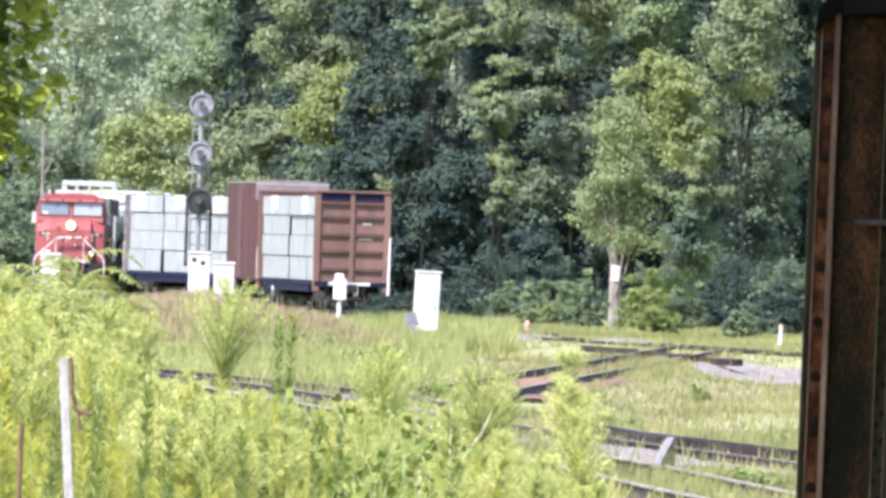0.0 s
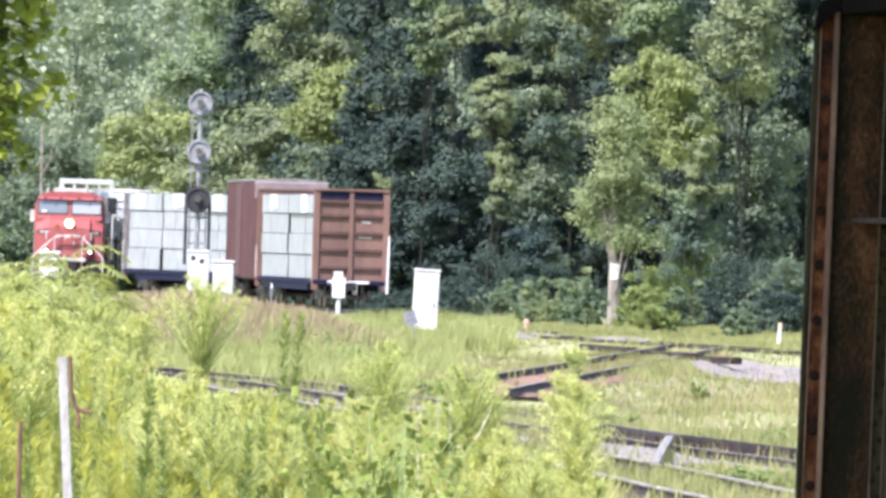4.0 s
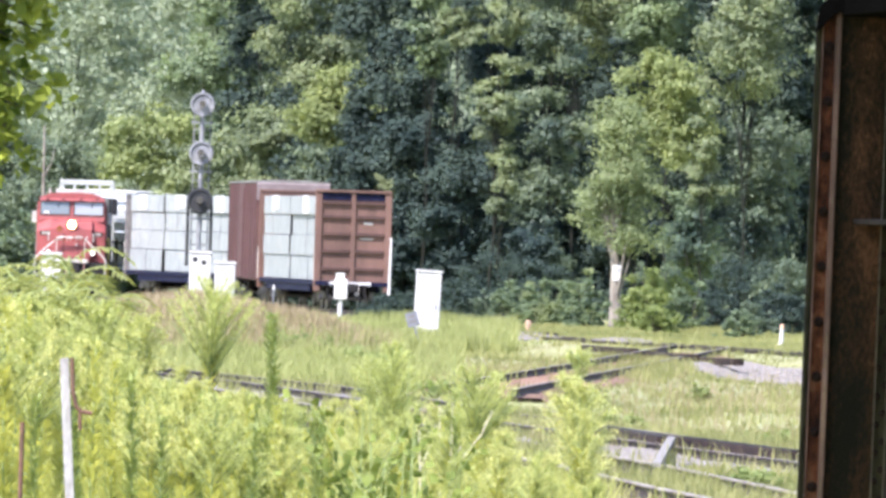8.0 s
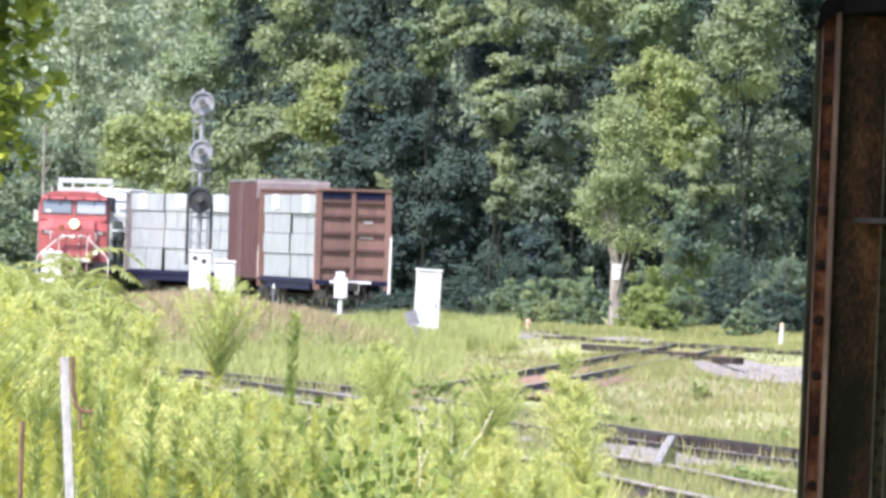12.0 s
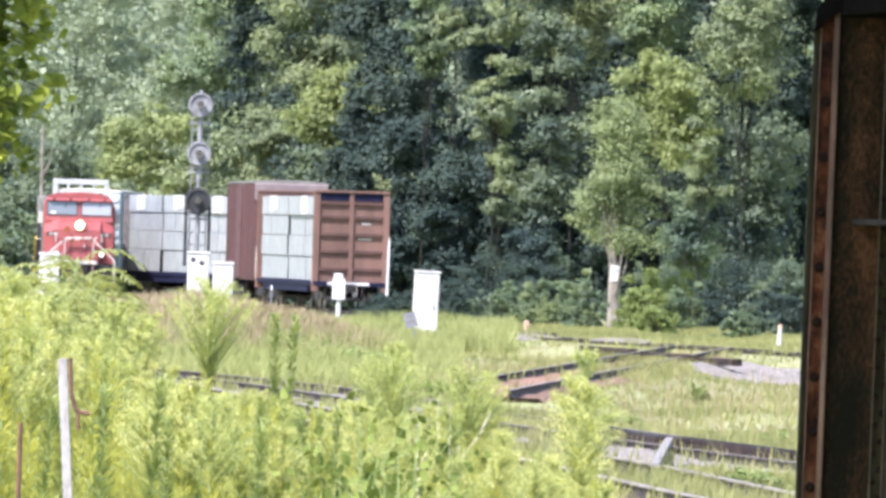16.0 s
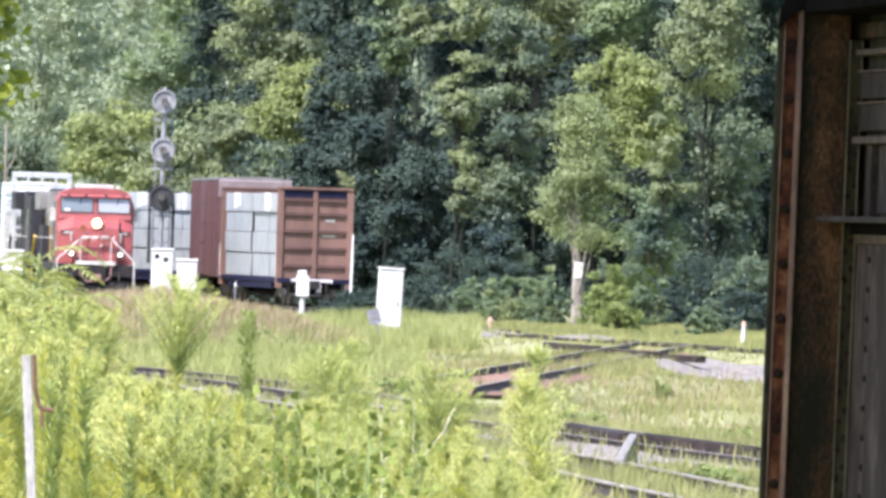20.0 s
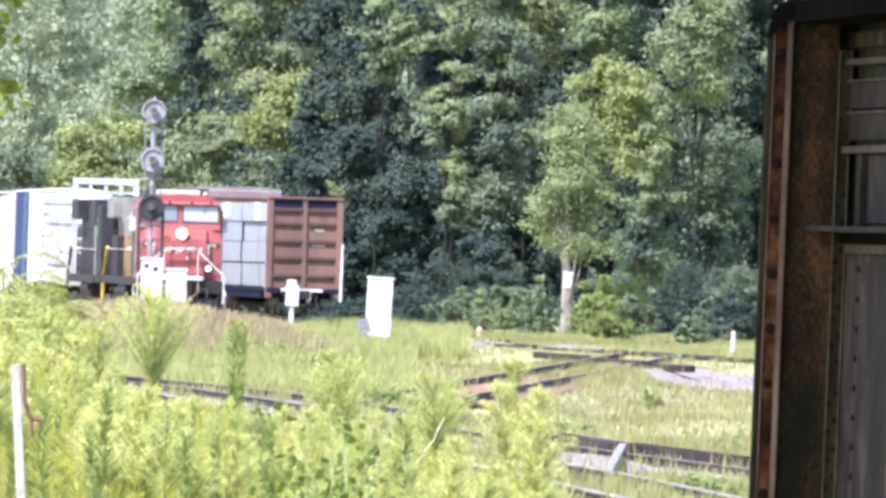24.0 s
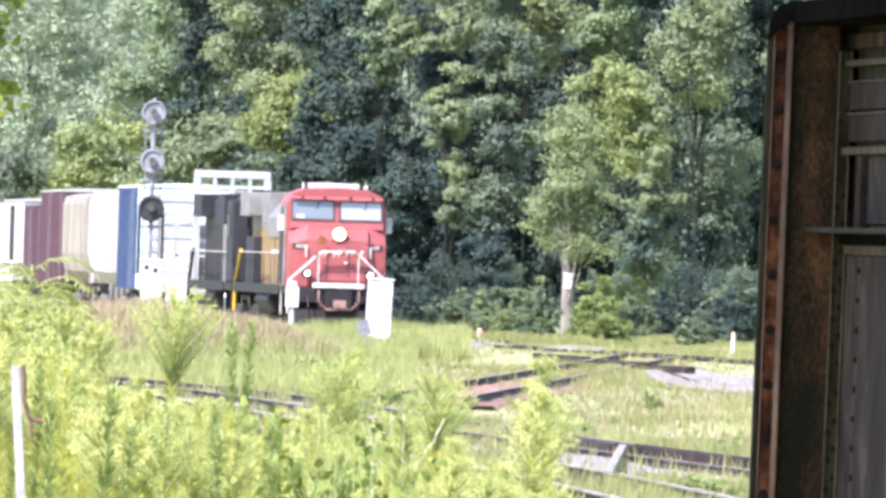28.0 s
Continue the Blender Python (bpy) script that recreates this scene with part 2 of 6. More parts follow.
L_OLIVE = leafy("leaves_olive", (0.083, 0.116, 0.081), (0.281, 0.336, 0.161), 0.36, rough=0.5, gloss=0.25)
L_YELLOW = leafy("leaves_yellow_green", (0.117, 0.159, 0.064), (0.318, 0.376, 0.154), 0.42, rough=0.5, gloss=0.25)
# Greyer green: the haze of distance is put into these leaves.
L_HAZE = leafy("leaves_haze_grey", (0.14, 0.185, 0.125), (0.32, 0.385, 0.265), 0.36, rough=0.5, gloss=0.25)
L_POPLAR = leafy("leaves_pale_olive", (0.11, 0.149, 0.07), (0.308, 0.369, 0.181), 0.38, rough=0.5, gloss=0.25)
# Near-black green: the wood's deep shade is put into this leaf colour.
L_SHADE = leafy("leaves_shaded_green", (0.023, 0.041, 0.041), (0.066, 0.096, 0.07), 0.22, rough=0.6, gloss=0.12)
L_BROAD = leafy("sapling_leaves", (0.08, 0.12, 0.026), (0.235, 0.29, 0.072), 0.24, patch=6.0)
L_PLUME_GREEN = leafy("young_plume", (0.351, 0.405, 0.146), (0.542, 0.58, 0.257), 0.45, patch=4.0)
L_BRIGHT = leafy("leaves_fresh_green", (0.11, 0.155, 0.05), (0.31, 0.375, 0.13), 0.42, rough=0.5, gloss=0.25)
L_NEAR = leafy("near_branch_leaves", (0.06, 0.1, 0.015), (0.4, 0.46, 0.08), 0.42, patch=5.0)
L_GRASS = leafy("meadow_grass", (0.17, 0.192, 0.075), (0.378, 0.379, 0.173), 0.4, patch=0.12)
L_MEADOW = leafy("meadow_weed_leaves", (0.17, 0.23, 0.085), (0.36, 0.42, 0.18), 0.45, patch=2.0)
L_TALL = leafy("tall_seeding_grass", (0.205, 0.235, 0.088), (0.405, 0.43, 0.19), 0.42, patch=0.3)
L_TAN = leafy("dry_tan_grass", (0.26, 0.21, 0.135), (0.4, 0.335, 0.225), 0.35, patch=0.5)
L_WEED = leafy("weed_leaves", (0.313, 0.347, 0.112), (0.528, 0.547, 0.204), 0.52, patch=3.0)
L_WEED_DARK = leafy("weed_leaves_deep", (0.156, 0.195, 0.071), (0.353, 0.38, 0.152), 0.42, patch=5.0)
L_SPIRE = leafy("spire_weed_leaves", (0.15, 0.205, 0.075), (0.32, 0.385, 0.15), 0.42, patch=5.0)
L_PLUME = leafy("goldenrod_plume", (0.451, 0.483, 0.183), (0.632, 0.637, 0.303), 0.45, patch=4.0)


# ---- mesh helpers ----
def part(name, bm, mat, parent=None, label="", smooth=False):
    """Links a bmesh as one mesh object under a thing or part."""
    me = bpy.data.meshes.new(name)
    bm.normal_update()
    bm.to_mesh(me)
    bm.free()
    me.materials.append(mat)
    if smooth:
        me.polygons.foreach_set("use_smooth", [True] * len(me.polygons))
    ob = new(name, me)
    ob.parent = parent
    if label:
        ob["label"] = label
    return ob


def thing(name, m, label, category, group="", kind=""):
    e = new(name)
    e.empty_display_size = 0.3
    e.matrix_basis = m
    return tagged(e, label, category, group, kind)


def box(x0, x1, y0, y1, z0, z1, bevel=0.0, bm=None):
    own = bm is None
    bm = bm or bmesh.new()
    made = bmesh.ops.create_cube(bm, size=1.0, matrix=Matrix.Translation(((x0 + x1) / 2, (y0 + y1) / 2, (z0 + z1) / 2)) @ Matrix.Diagonal((x1 - x0, y1 - y0, z1 - z0, 1)))
    if bevel and own:
        bmesh.ops.bevel(bm, geom=list(bm.edges), offset=bevel, segments=2, affect="EDGES", profile=0.7)
    return bm


def rod(p, q, r, r2=None, seg=10, bm=None):
    bm = bm or bmesh.new()
    p, q = Vector(p), Vector(q)
    d = q - p
    m = Matrix.Translation((p + q) / 2) @ d.to_track_quat("Z", "Y").to_matrix().to_4x4()
    bmesh.ops.create_cone(bm, cap_ends=True, segments=seg, radius1=r, radius2=r if r2 is None else r2, depth=d.length, matrix=m)
    return bm


def pipe(points, r, seg=8, bm=None):
    """One tube of radius r along the points."""
    bm = bm or bmesh.new()
    pts = [Vector(p) for p in points]
    closed = (pts[0] - pts[-1]).length < 1e-6
    rings, side = [], None
    for i, p in enumerate(pts):
        a, b = pts[max(i - 1, 0)], pts[min(i + 1, len(pts) - 1)]
        if closed and i in (0, len(pts) - 1):
            a, b = pts[-2], pts[1]
        d = (b - a).normalized()
        ref = Vector((0, 1, 0)) if abs(d.y) < 0.9 else Vector((1, 0, 0))
        u = d.cross(ref).normalized()
        if side is not None and u.dot(side) < 0:
            u = -u
        side = u
        w = d.cross(u)
        rr = r if isinstance(r, (int, float)) else r[i]
        rings.append([bm.verts.new(p + (u * math.cos(k * 2 * math.pi / seg) + w * math.sin(k * 2 * math.pi / seg)) * rr) for k in range(seg)])
    for ra, rb in zip(rings[:-1], rings[1:]):
        for k in range(seg):
            bm.faces.new((ra[k], ra[(k + 1) % seg], rb[(k + 1) % seg], rb[k]))
    if not closed:
        bm.faces.new(rings[0][::-1])
        bm.faces.new(rings[-1])
    bmesh.ops.recalc_face_normals(bm, faces=bm.faces)
    return bm


def prism(profile, x0, x1, bm=None):
    """A (y, z) outline drawn out along x."""
    bm = bm or bmesh.new()
    a = [bm.verts.new((x0, y, z)) for y, z in profile]
    b = [bm.verts.new((x1, y, z)) for y, z in profile]
    bm.faces.new(a)
    bm.faces.new(b[::-1])
    for i in range(len(a)):
        j = (i + 1) % len(a)
        bm.faces.new((a[j], a[i], b[i], b[j]))
    bmesh.ops.recalc_face_normals(bm, faces=bm.faces)
    return bm


def sideways(profile, y0, y1, bm=None):
    """An (x, z) outline drawn out along y."""
    bm = bm or bmesh.new()
    a = [bm.verts.new((x, y0, z)) for x, z in profile]
    b = [bm.verts.new((x, y1, z)) for x, z in profile]
    bm.faces.new(a)
    bm.faces.new(b[::-1])
    for i in range(len(a)):
        j = (i + 1) % len(a)
        bm.faces.new((a[j], a[i], b[i], b[j]))
    bmesh.ops.recalc_face_normals(bm, faces=bm.faces)
    return bm


def hull(points):
    """The convex body round the points."""
    bm = bmesh.new()
    bmesh.ops.convex_hull(bm, input=[bm.verts.new(p) for p in points])
    bmesh.ops.recalc_face_normals(bm, faces=bm.faces)
    return bm


def raw(name, verts, faces, mat, parent=None):
    """A mesh object from arrays; all faces have the same number of corners."""
    verts, faces = np.asarray(verts, np.float32), np.asarray(faces, np.int32)
    k = faces.shape[1]
    me = bpy.data.meshes.new(name)
    me.vertices.add(len(verts))
    me.vertices.foreach_set("co", verts.ravel())
    me.loops.add(faces.size)
    me.loops.foreach_set("vertex_index", faces.ravel())
    me.polygons.add(len(faces))
    me.polygons.foreach_set("loop_start", np.arange(len(faces), dtype=np.int32) * k)
    me.update(calc_edges=True)
    me.materials.append(mat)
    ob = new(name, me)
    ob.parent = parent
    return ob


def unit(v):
    return v / np.maximum(np.linalg.norm(v, axis=-1, keepdims=True), 1e-6)


def leaf_arrays(rng, centres, normals, size, long=1.5, droop=0.0, loose=0.55):
    """One bent, pointed leaf of two triangles at each centre, facing about along its normal."""
    n = len(centres)
    nn = unit(normals + rng.normal(0, loose, (n, 3)))
    side = unit(np.cross(nn, rng.normal(0, 1, (n, 3))))
    up = np.cross(side, nn)
    up[:, 2] -= droop
    s = (np.asarray(size) * rng.uniform(0.6, 1.35, n))[:, None]
    base, tip = centres - up * s * long * 0.5, centres + up * s * long * 0.5
    a = centres + side * s * 0.5 + nn * s * 0.16
    b = centres - side * s * 0.5 + nn * s * 0.16
    v = np.stack([base, a, tip, b], 1).reshape(-1, 3)
    i = np.arange(n, dtype=np.int32)[:, None] * 4
    f = np.concatenate([i + np.array([[0, 1, 2]]), i + np.array([[0, 2, 3]])], 0)
    return v, f


# ---- lie of the land ----
CROSSING = [(0.55, 245), (1.0, 254), (2.35, 279), (3.7, 304), (4.9, 327), (6.2, 352), (7.2, 371)]
NEAR = [(-13, 296), (-8.0, 273), (-6.2, 264), (-4.2, 253), (-2.66, 243), (-1.0, 228), (0.5, 211), (2.66, 192), (3.99, 181), (6.3, 164)]
MAIN = [(19.5, 318), (13.9, 336), (9.6, 358), (2.4, 392), (-1.85, 419), (-5.2, 458)]
SIDING = [(-7.0, 262), (-4.45, 231), (-2.4, 211), (0.15, 184.5), (2.0, 166), (3.2, 150), (5.0, 130)]


def rail_z(y):
    """Height of the rail heads: the line falls a little beyond the meadow."""
    return 0.35 - 0.2 * np.clip((y - 430) / 90, 0, 1)


def ground_z(x, y):
    near = np.clip((128 - y) / 30, 0, 1) * np.clip((2.2 - x) / 2.0, 0, 1) * 0.75
    mound = 1.2 * np.exp(-np.abs((x + 6.3) / 4.3) ** 3 - ((y - 350) / 13.0) ** 2)
    rise = 0.35 * np.clip((y - 350) / 90, 0, 1) - 0.12 * np.clip((y - 118) / 15, 0, 1) - 0.42 * np.clip((y - 462) / 50, 0, 1)
    roll = 0.06 * np.sin(x * 0.9 + y * 0.11) + 0.05 * np.sin(x * 0.37 - y * 0.23)
    flat = near + mound + rise + roll
    for ln, top in ((CROSSING, 0.14), (NEAR, 0.17), (SIDING, 0.18), (MAIN, 0.25)):
        px, py = np.array(sorted(ln, key=lambda q: q[1])).T
        d = np.abs(x - np.interp(y, py, px))
        w = np.clip((2.9 - d) / 1.3, 0, 1) * np.clip((y - py[0] + 4) / 4, 0, 1) * np.clip((py[-1] + 4 - y) / 4, 0, 1)
        flat = flat * (1 - w) + np.maximum(flat, top) * w
    return flat


def build_ground():
    ys = np.concatenate([np.linspace(-60, 40, 8), np.linspace(46, 640, 330), np.linspace(660, 2600, 14)])
    xs = np.concatenate([[-1500, -600, -250, -120, -70, -45], np.linspace(-30, 30, 150), [45, 70, 120, 250, 600, 1500]])
    gx, gy = np.meshgrid(xs, ys)
    v = np.stack([gx, gy, ground_z(gx, gy)], -1).reshape(-1, 3)
    w = len(xs)
    i = (np.arange(len(ys) - 1)[:, None] * w + np.arange(w - 1)[None]).ravel()
    g = raw("ground", v, np.stack([i, i + 1, i + w + 1, i + w], 1), M_SOIL)
    g.data.polygons.foreach_set("use_smooth", [True] * len(g.data.polygons))
    tagged(g, "rough meadow ground of grass and earth between the tracks", "ground", kind="structure")


build_ground()

# ---- tracks ----
RAIL = 0.35      # height of the rail heads
LINE_Y = [340, 358, 392, 419, 458, 495.5, 531, 567, 602, 636, 655, 676, 710, 760, 820, 900]
LINE_X = [13.0, 9.6, 2.4, -1.85, -5.2, -8.2, -11.25, -14.15, -16.72, -16.9, -17.1, -16.2, -12.2, -5.0, 4.0, 15.5]
way_y = np.linspace(340, 900, 561)
way_x = np.interp(way_y, LINE_Y, LINE_X)
for _ in range(120):
    way_x[1:-1] = 0.25 * way_x[:-2] + 0.5 * way_x[1:-1] + 0.25 * way_x[2:]
way_s = np.concatenate([[0], np.cumsum(np.hypot(np.diff(way_x), np.diff(way_y)))])


def on_way(s):
    return Vector((float(np.interp(s, way_s, way_x)), float(np.interp(s, way_s, way_y)), float(rail_z(np.interp(s, way_s, way_y)))))


def track(name, points, label, gap=0.55, ballast=True, height=0.17, width=2.5, bed=None, bed_top=None, worn=False):
    """A railway track along points (x, y): two rails, ties and a low bed."""
    e = thing(name, Matrix(), label, "railway track", "railway tracks", "structure")
    p = np.array(points, float)
    d = np.concatenate([[0], np.cumsum(np.hypot(*np.diff(p, axis=0).T))])
    q = np.arange(0, d[-1], 1.5)
    q = np.append(q, d[-1])
    c = np.stack([np.interp(q, d, p[:, 0]), np.interp(q, d, p[:, 1])], 1)
    t = unit(np.gradient(c, axis=0))
    nrm = np.stack([-t[:, 1], t[:, 0]], 1)
    outline = [(-0.07, 0), (-0.07, 0.02), (-0.012, 0.035), (-0.012, height - 0.04), (-0.037, height - 0.03), (-0.037, height),
               (0.037, height), (0.037, height - 0.03), (0.012, height - 0.04), (0.012, 0.035), (0.07, 0.02), (0.07, 0)]
    k = len(outline)
    for side in (-0.755, 0.755):
        rows = []
        for a, z in outline:
            rows.append(np.concatenate([c + nrm * (side + a), (rail_z(c[:, 1]) - height + z)[:, None]], 1))
        v = np.stack(rows, 1).reshape(-1, 3)
        f = [(i * k + j, i * k + (j + 1) % k, (i + 1) * k + (j + 1) % k, (i + 1) * k + j) for i in range(len(c) - 1) for j in range(k)]
        ob = raw("rail", v, f, M_RAIL, e)
        ob.data.materials.append(M_RAILTOP)
        idx = np.zeros(len(f), np.int32)
        idx[np.isin(np.arange(len(f)) % k, (4, 5, 6) if worn else (5,))] = 1
        ob.data.polygons.foreach_set("material_index", idx)
    rng = np.random.default_rng(len(points) + int(abs(p[0, 0]) * 10))
    vs, fs = [], []
    cube = np.array([[x, y, z] for x in (-.5, .5) for y in (-.5, .5) for z in (-.5, .5)])
    cf = np.array([[0, 1, 3, 2], [4, 6, 7, 5], [0, 4, 5, 1], [2, 3, 7, 6], [0, 2, 6, 4], [1, 5, 7, 3]])
    for s in np.arange(0.2, d[-1], gap):
        x, y = np.interp(s, d, p[:, 0]), np.interp(s, d, p[:, 1])
        tx, ty = np.interp(s, q, t[:, 0]), np.interp(s, q, t[:, 1])
        b = cube * [0.22, 2.6 + rng.uniform(-.1, .1), 0.16]
        m = np.stack([b[:, 0] * tx - b[:, 1] * ty + x, b[:, 0] * ty + b[:, 1] * tx + y, b[:, 2] + rail_z(y) - height - 0.075 + rng.uniform(-.01, .01)], 1)
        fs.append(cf + 8 * len(vs))
        vs.append(m)
    tagged(raw("ties", np.concatenate(vs), np.concatenate(fs), M_TIE, e), "weathered dark wooden ties", kind="stuff")
    if ballast:
        w, rows = width / 2, []
        for a, z in ((-w - 0.9, -0.6), (-w, bed_top or RAIL - height - 0.06), (w, bed_top or RAIL - height - 0.06), (w + 0.9, -0.6)):
            rows.append(np.concatenate([c + nrm * a, (z + rail_z(c[:, 1]) - RAIL + rng.normal(0, 0.012, len(c)))[:, None]], 1))
        v = np.stack(rows, 1).reshape(-1, 3)
        f = [(i * 4 + j, i * 4 + j + 1, i * 4 + j + 5, i * 4 + j + 4) for i in range(len(c) - 1) for j in range(3)]
        raw("ballast_bed", v, f, bed or M_BALLAST, e)["label"] = "stone ballast with brown dust"
    return e


track("main_track", [(19.5, 318), (13.9, 336), *zip(way_x[::12], way_y[::12])], "curving main line track with rusty rails, part grown over")
STRING = [(-1.6, 515), (-3.7, 533), (-6.3, 556), (-8.2, 575), (-12.0, 598)]
track("storage_track", STRING, "storage track under standing freight cars, hidden in grass", ballast=False)
track("crossing_track", CROSSING, "rusty branch track running off between the meadow grass", width=2.6, bed=M_DUST, bed_top=0.21)
track("near_track", NEAR, "overgrown near track with dark worn rails", width=2.2, bed=M_HEAP, bed_top=0.22)
track("siding_track", SIDING, "overgrown siding rails beside the near track", ballast=False, height=0.17, worn=True)


# ---- rolling stock ----
def truck(parent, x, wheels=(-0.9, 0.9), mat=None, radius=0.45):
    t = part("truck", box(x - 1.4, x + 1.4, -1.0, -0.84, 0.42, 0.72, 0.04), mat or M_TRUCK, parent)
    part("side_frame", box(x - 1.4, x + 1.4, 0.84, 1.0, 0.42, 0.72, 0.04), mat or M_TRUCK, t)
    part("bolster", box(x - 0.25, x + 0.25, -0.9, 0.9, 0.45, 0.85, 0.03), M_BLACK, t)
    for w in wheels:
        bm = rod((x + w, -0.7, radius), (x + w, 0.7, radius), 0.08)
        for y in (-0.72, 0.72):
            rod((x + w, y - 0.07, radius), (x + w, y + 0.07, radius), radius, seg=24, bm=bm)
        part("wheel_set", bm, M_STEEL, t)
        for y in (-1.03, 1.03):
            part("journal_box", box(x + w - 0.16, x + w + 0.16, y - 0.06, y + 0.06, 0.36, 0.62, 0.02), mat or M_TRUCK, t)


def coupler(parent, x, way):
    bm = box(min(x, x + way * 0.55), max(x, x + way * 0.55), -0.09, 0.09, 0.78, 0.98)
    box(min(x + way * 0.4, x + way * 0.7), max(x + way * 0.4, x + way * 0.7), -0.2, 0.2, 0.72, 1.04, bm=bm)
    part("coupler", bm, M_BLACK, parent)


def lumber_car(name, m, length, label, bulk_mat, height=4.55, packs=2, load_mat=None, group="standing freight cars", ends="ribbed maroon steel bulkhead"):
    """A centre-beam car: deck, ribbed bulkheads, centre beam and wrapped lumber packs in tiers."""
    e = thing(name, m, label, "railway car", group)
    load_mat = load_mat or M_WRAP
    part("deck", box(-length, 0, -1.45, 1.45, 0.95, 1.12, 0.03), M_NAVY, e)
    part("side_sill", box(-length + 2.5, -2.5, -1.40, -1.3, 0.7, 0.95), M_NAVY, e)
    part("side_sill", box(-length + 2.5, -2.5, 1.3, 1.40, 0.7, 0.95), M_NAVY, e)
    for x0, way in ((0.0, 1), (-length, -1)):
        def span(a, b):
            return (x0 - b, x0 - a) if way > 0 else (x0 + a, x0 + b)
        bh = part("bulkhead", box(*span(0.12, 0.26), -1.45, 1.45, 1.1, height, 0.01), bulk_mat, e, ends)
        for y in (-1.38, 0.0, 1.38):
            w = 0.13 if y else 0.09
            part("post", box(*span(0.03, 0.12), y - w, y + w, 0.72 if y else 1.1, height, 0.015), bulk_mat, bh)
        for z in (1.55, 2.25, 2.92, 3.6, 4.15):
            for ya, yb in ((-1.24, -0.1), (0.1, 1.24)):
                # Darker maroon: the shading of the ribs is put into their colour.
                part("rib", box(*span(0.0, 0.12), ya, yb, z, z + 0.12, 0.012), M_MAROON_DARK, bh)
        # The top rail's shadow, put in as a dark blue strip.
        part("top_rail_shadow", box(*span(0.085, 0.12), -1.24, 1.24, height - 0.3, height - 0.02), M_NAVY, bh, "dark blue strip painted for the shadow under the top rail")
        if way > 0:
            part("marking_bar", box(*span(0.105, 0.12), 0.42, 0.78, 3.38, 3.47), M_CREAM, bh, "small pale marking bar")
            part("marking_bar", box(*span(0.105, 0.12), 0.3, 0.82, 2.78, 2.85), M_CREAM, bh, "small pale marking bar")
        part("top_rail", box(*span(-0.03, 0.3), -1.5, 1.5, height, height + 0.1, 0.02), bulk_mat, bh)
        part("end_platform", box(*span(-0.05, 0.12), -0.88, 0.76, 1.0, 1.1), M_WHITE, e, "pale worn end step")
        part("step_bracket", box(*span(-0.06, 0.02), 0.12, 0.3, 0.55, 1.0), M_RAILWHITE, e)
        coupler(e, x0, way)
        part("brake_hose", pipe([(x0 + way * 0.1, 0.5, 0.9), (x0 + way * 0.2, 0.5, 0.5), (x0 + way * 0.35, 0.3, 0.35)], 0.03), M_BLACK, e)
        part("corner_handrail", pipe([(x0 - way * 0.02, 1.49, 0.62), (x0 - way * 0.02, 1.52, 2.9)], (0.06, 0.03)), M_WHITE, e, "white corner handrail")
        part("ladder", pipe([(x0 - way * 0.1, -1.5, 1.1), (x0 - way * 0.1, -1.5, 2.4)], 0.025), M_RAILWHITE, e)
    part("centre_beam", box(-length + 0.3, -0.3, -0.06, 0.06, 1.1, height - 0.1), bulk_mat, e)
    rng = random.Random(name)
    n = packs
    seg = (length - 0.7) / n
    for side in (-1, 1):
        for i in range(n):
            x1 = -0.35 - i * seg
            z = 1.14
            for tier, h in enumerate((0.95, 0.82, 0.80, 0.75)):
                y0, y1 = (0.08, 1.38 + rng.uniform(-0.07, 0.05))
                ya, yb = (y0, y1) if side > 0 else (-y1, -y0)
                pk = part("lumber_pack", box(x1 - seg + (0.5 if n == 2 else 0.25) + rng.uniform(-0.1, 0.1), x1 - 0.02 - rng.uniform(0, 0.25), ya, yb, z, z + h - rng.uniform(0.008, 0.03), 0.03), load_mat, e, "lumber pack in pale grey wrap")
                if tier == 3 and side < 0:
                    # White strips stand for glints of sun on the top packs' plastic.
                    for _ in range(2):
                        xs = x1 - rng.uniform(0.15, 0.75) * seg
                        part("wrap_glint", box(xs - 0.5, xs + 0.4, ya - 0.03, ya + 0.01, z + rng.uniform(0.0, 0.3), z + h + 0.01, 0.01), M_WRAP_GLINT, pk, "white strip for a sun glint on the wrap")
                if i:
                    # Black slab puts the seam's shadow on the pack end as colour.
                    part("seam_shadow", box(x1 - 0.02, x1 + 0.04, ya, yb, z, z + h - 0.03), M_STRAP_SHADOW, pk, "black slab for the shadow in the seam between packs")
                for fx in (rng.uniform(0.3, 0.7),) if rng.random() < 0.4 else ():
                    xs = x1 - seg * fx
                    part("strap", box(xs - 0.022, xs + 0.022, *((yb - 0.01, yb + 0.008) if side > 0 else (ya - 0.008, ya + 0.01)), z, z + h - 0.03), M_STRAP_SHADOW if rng.random() < 0.75 else M_TRUCK, pk)
                z += h
    for x in (-2.6, -length + 2.6):
        truck(e, x)
    return e


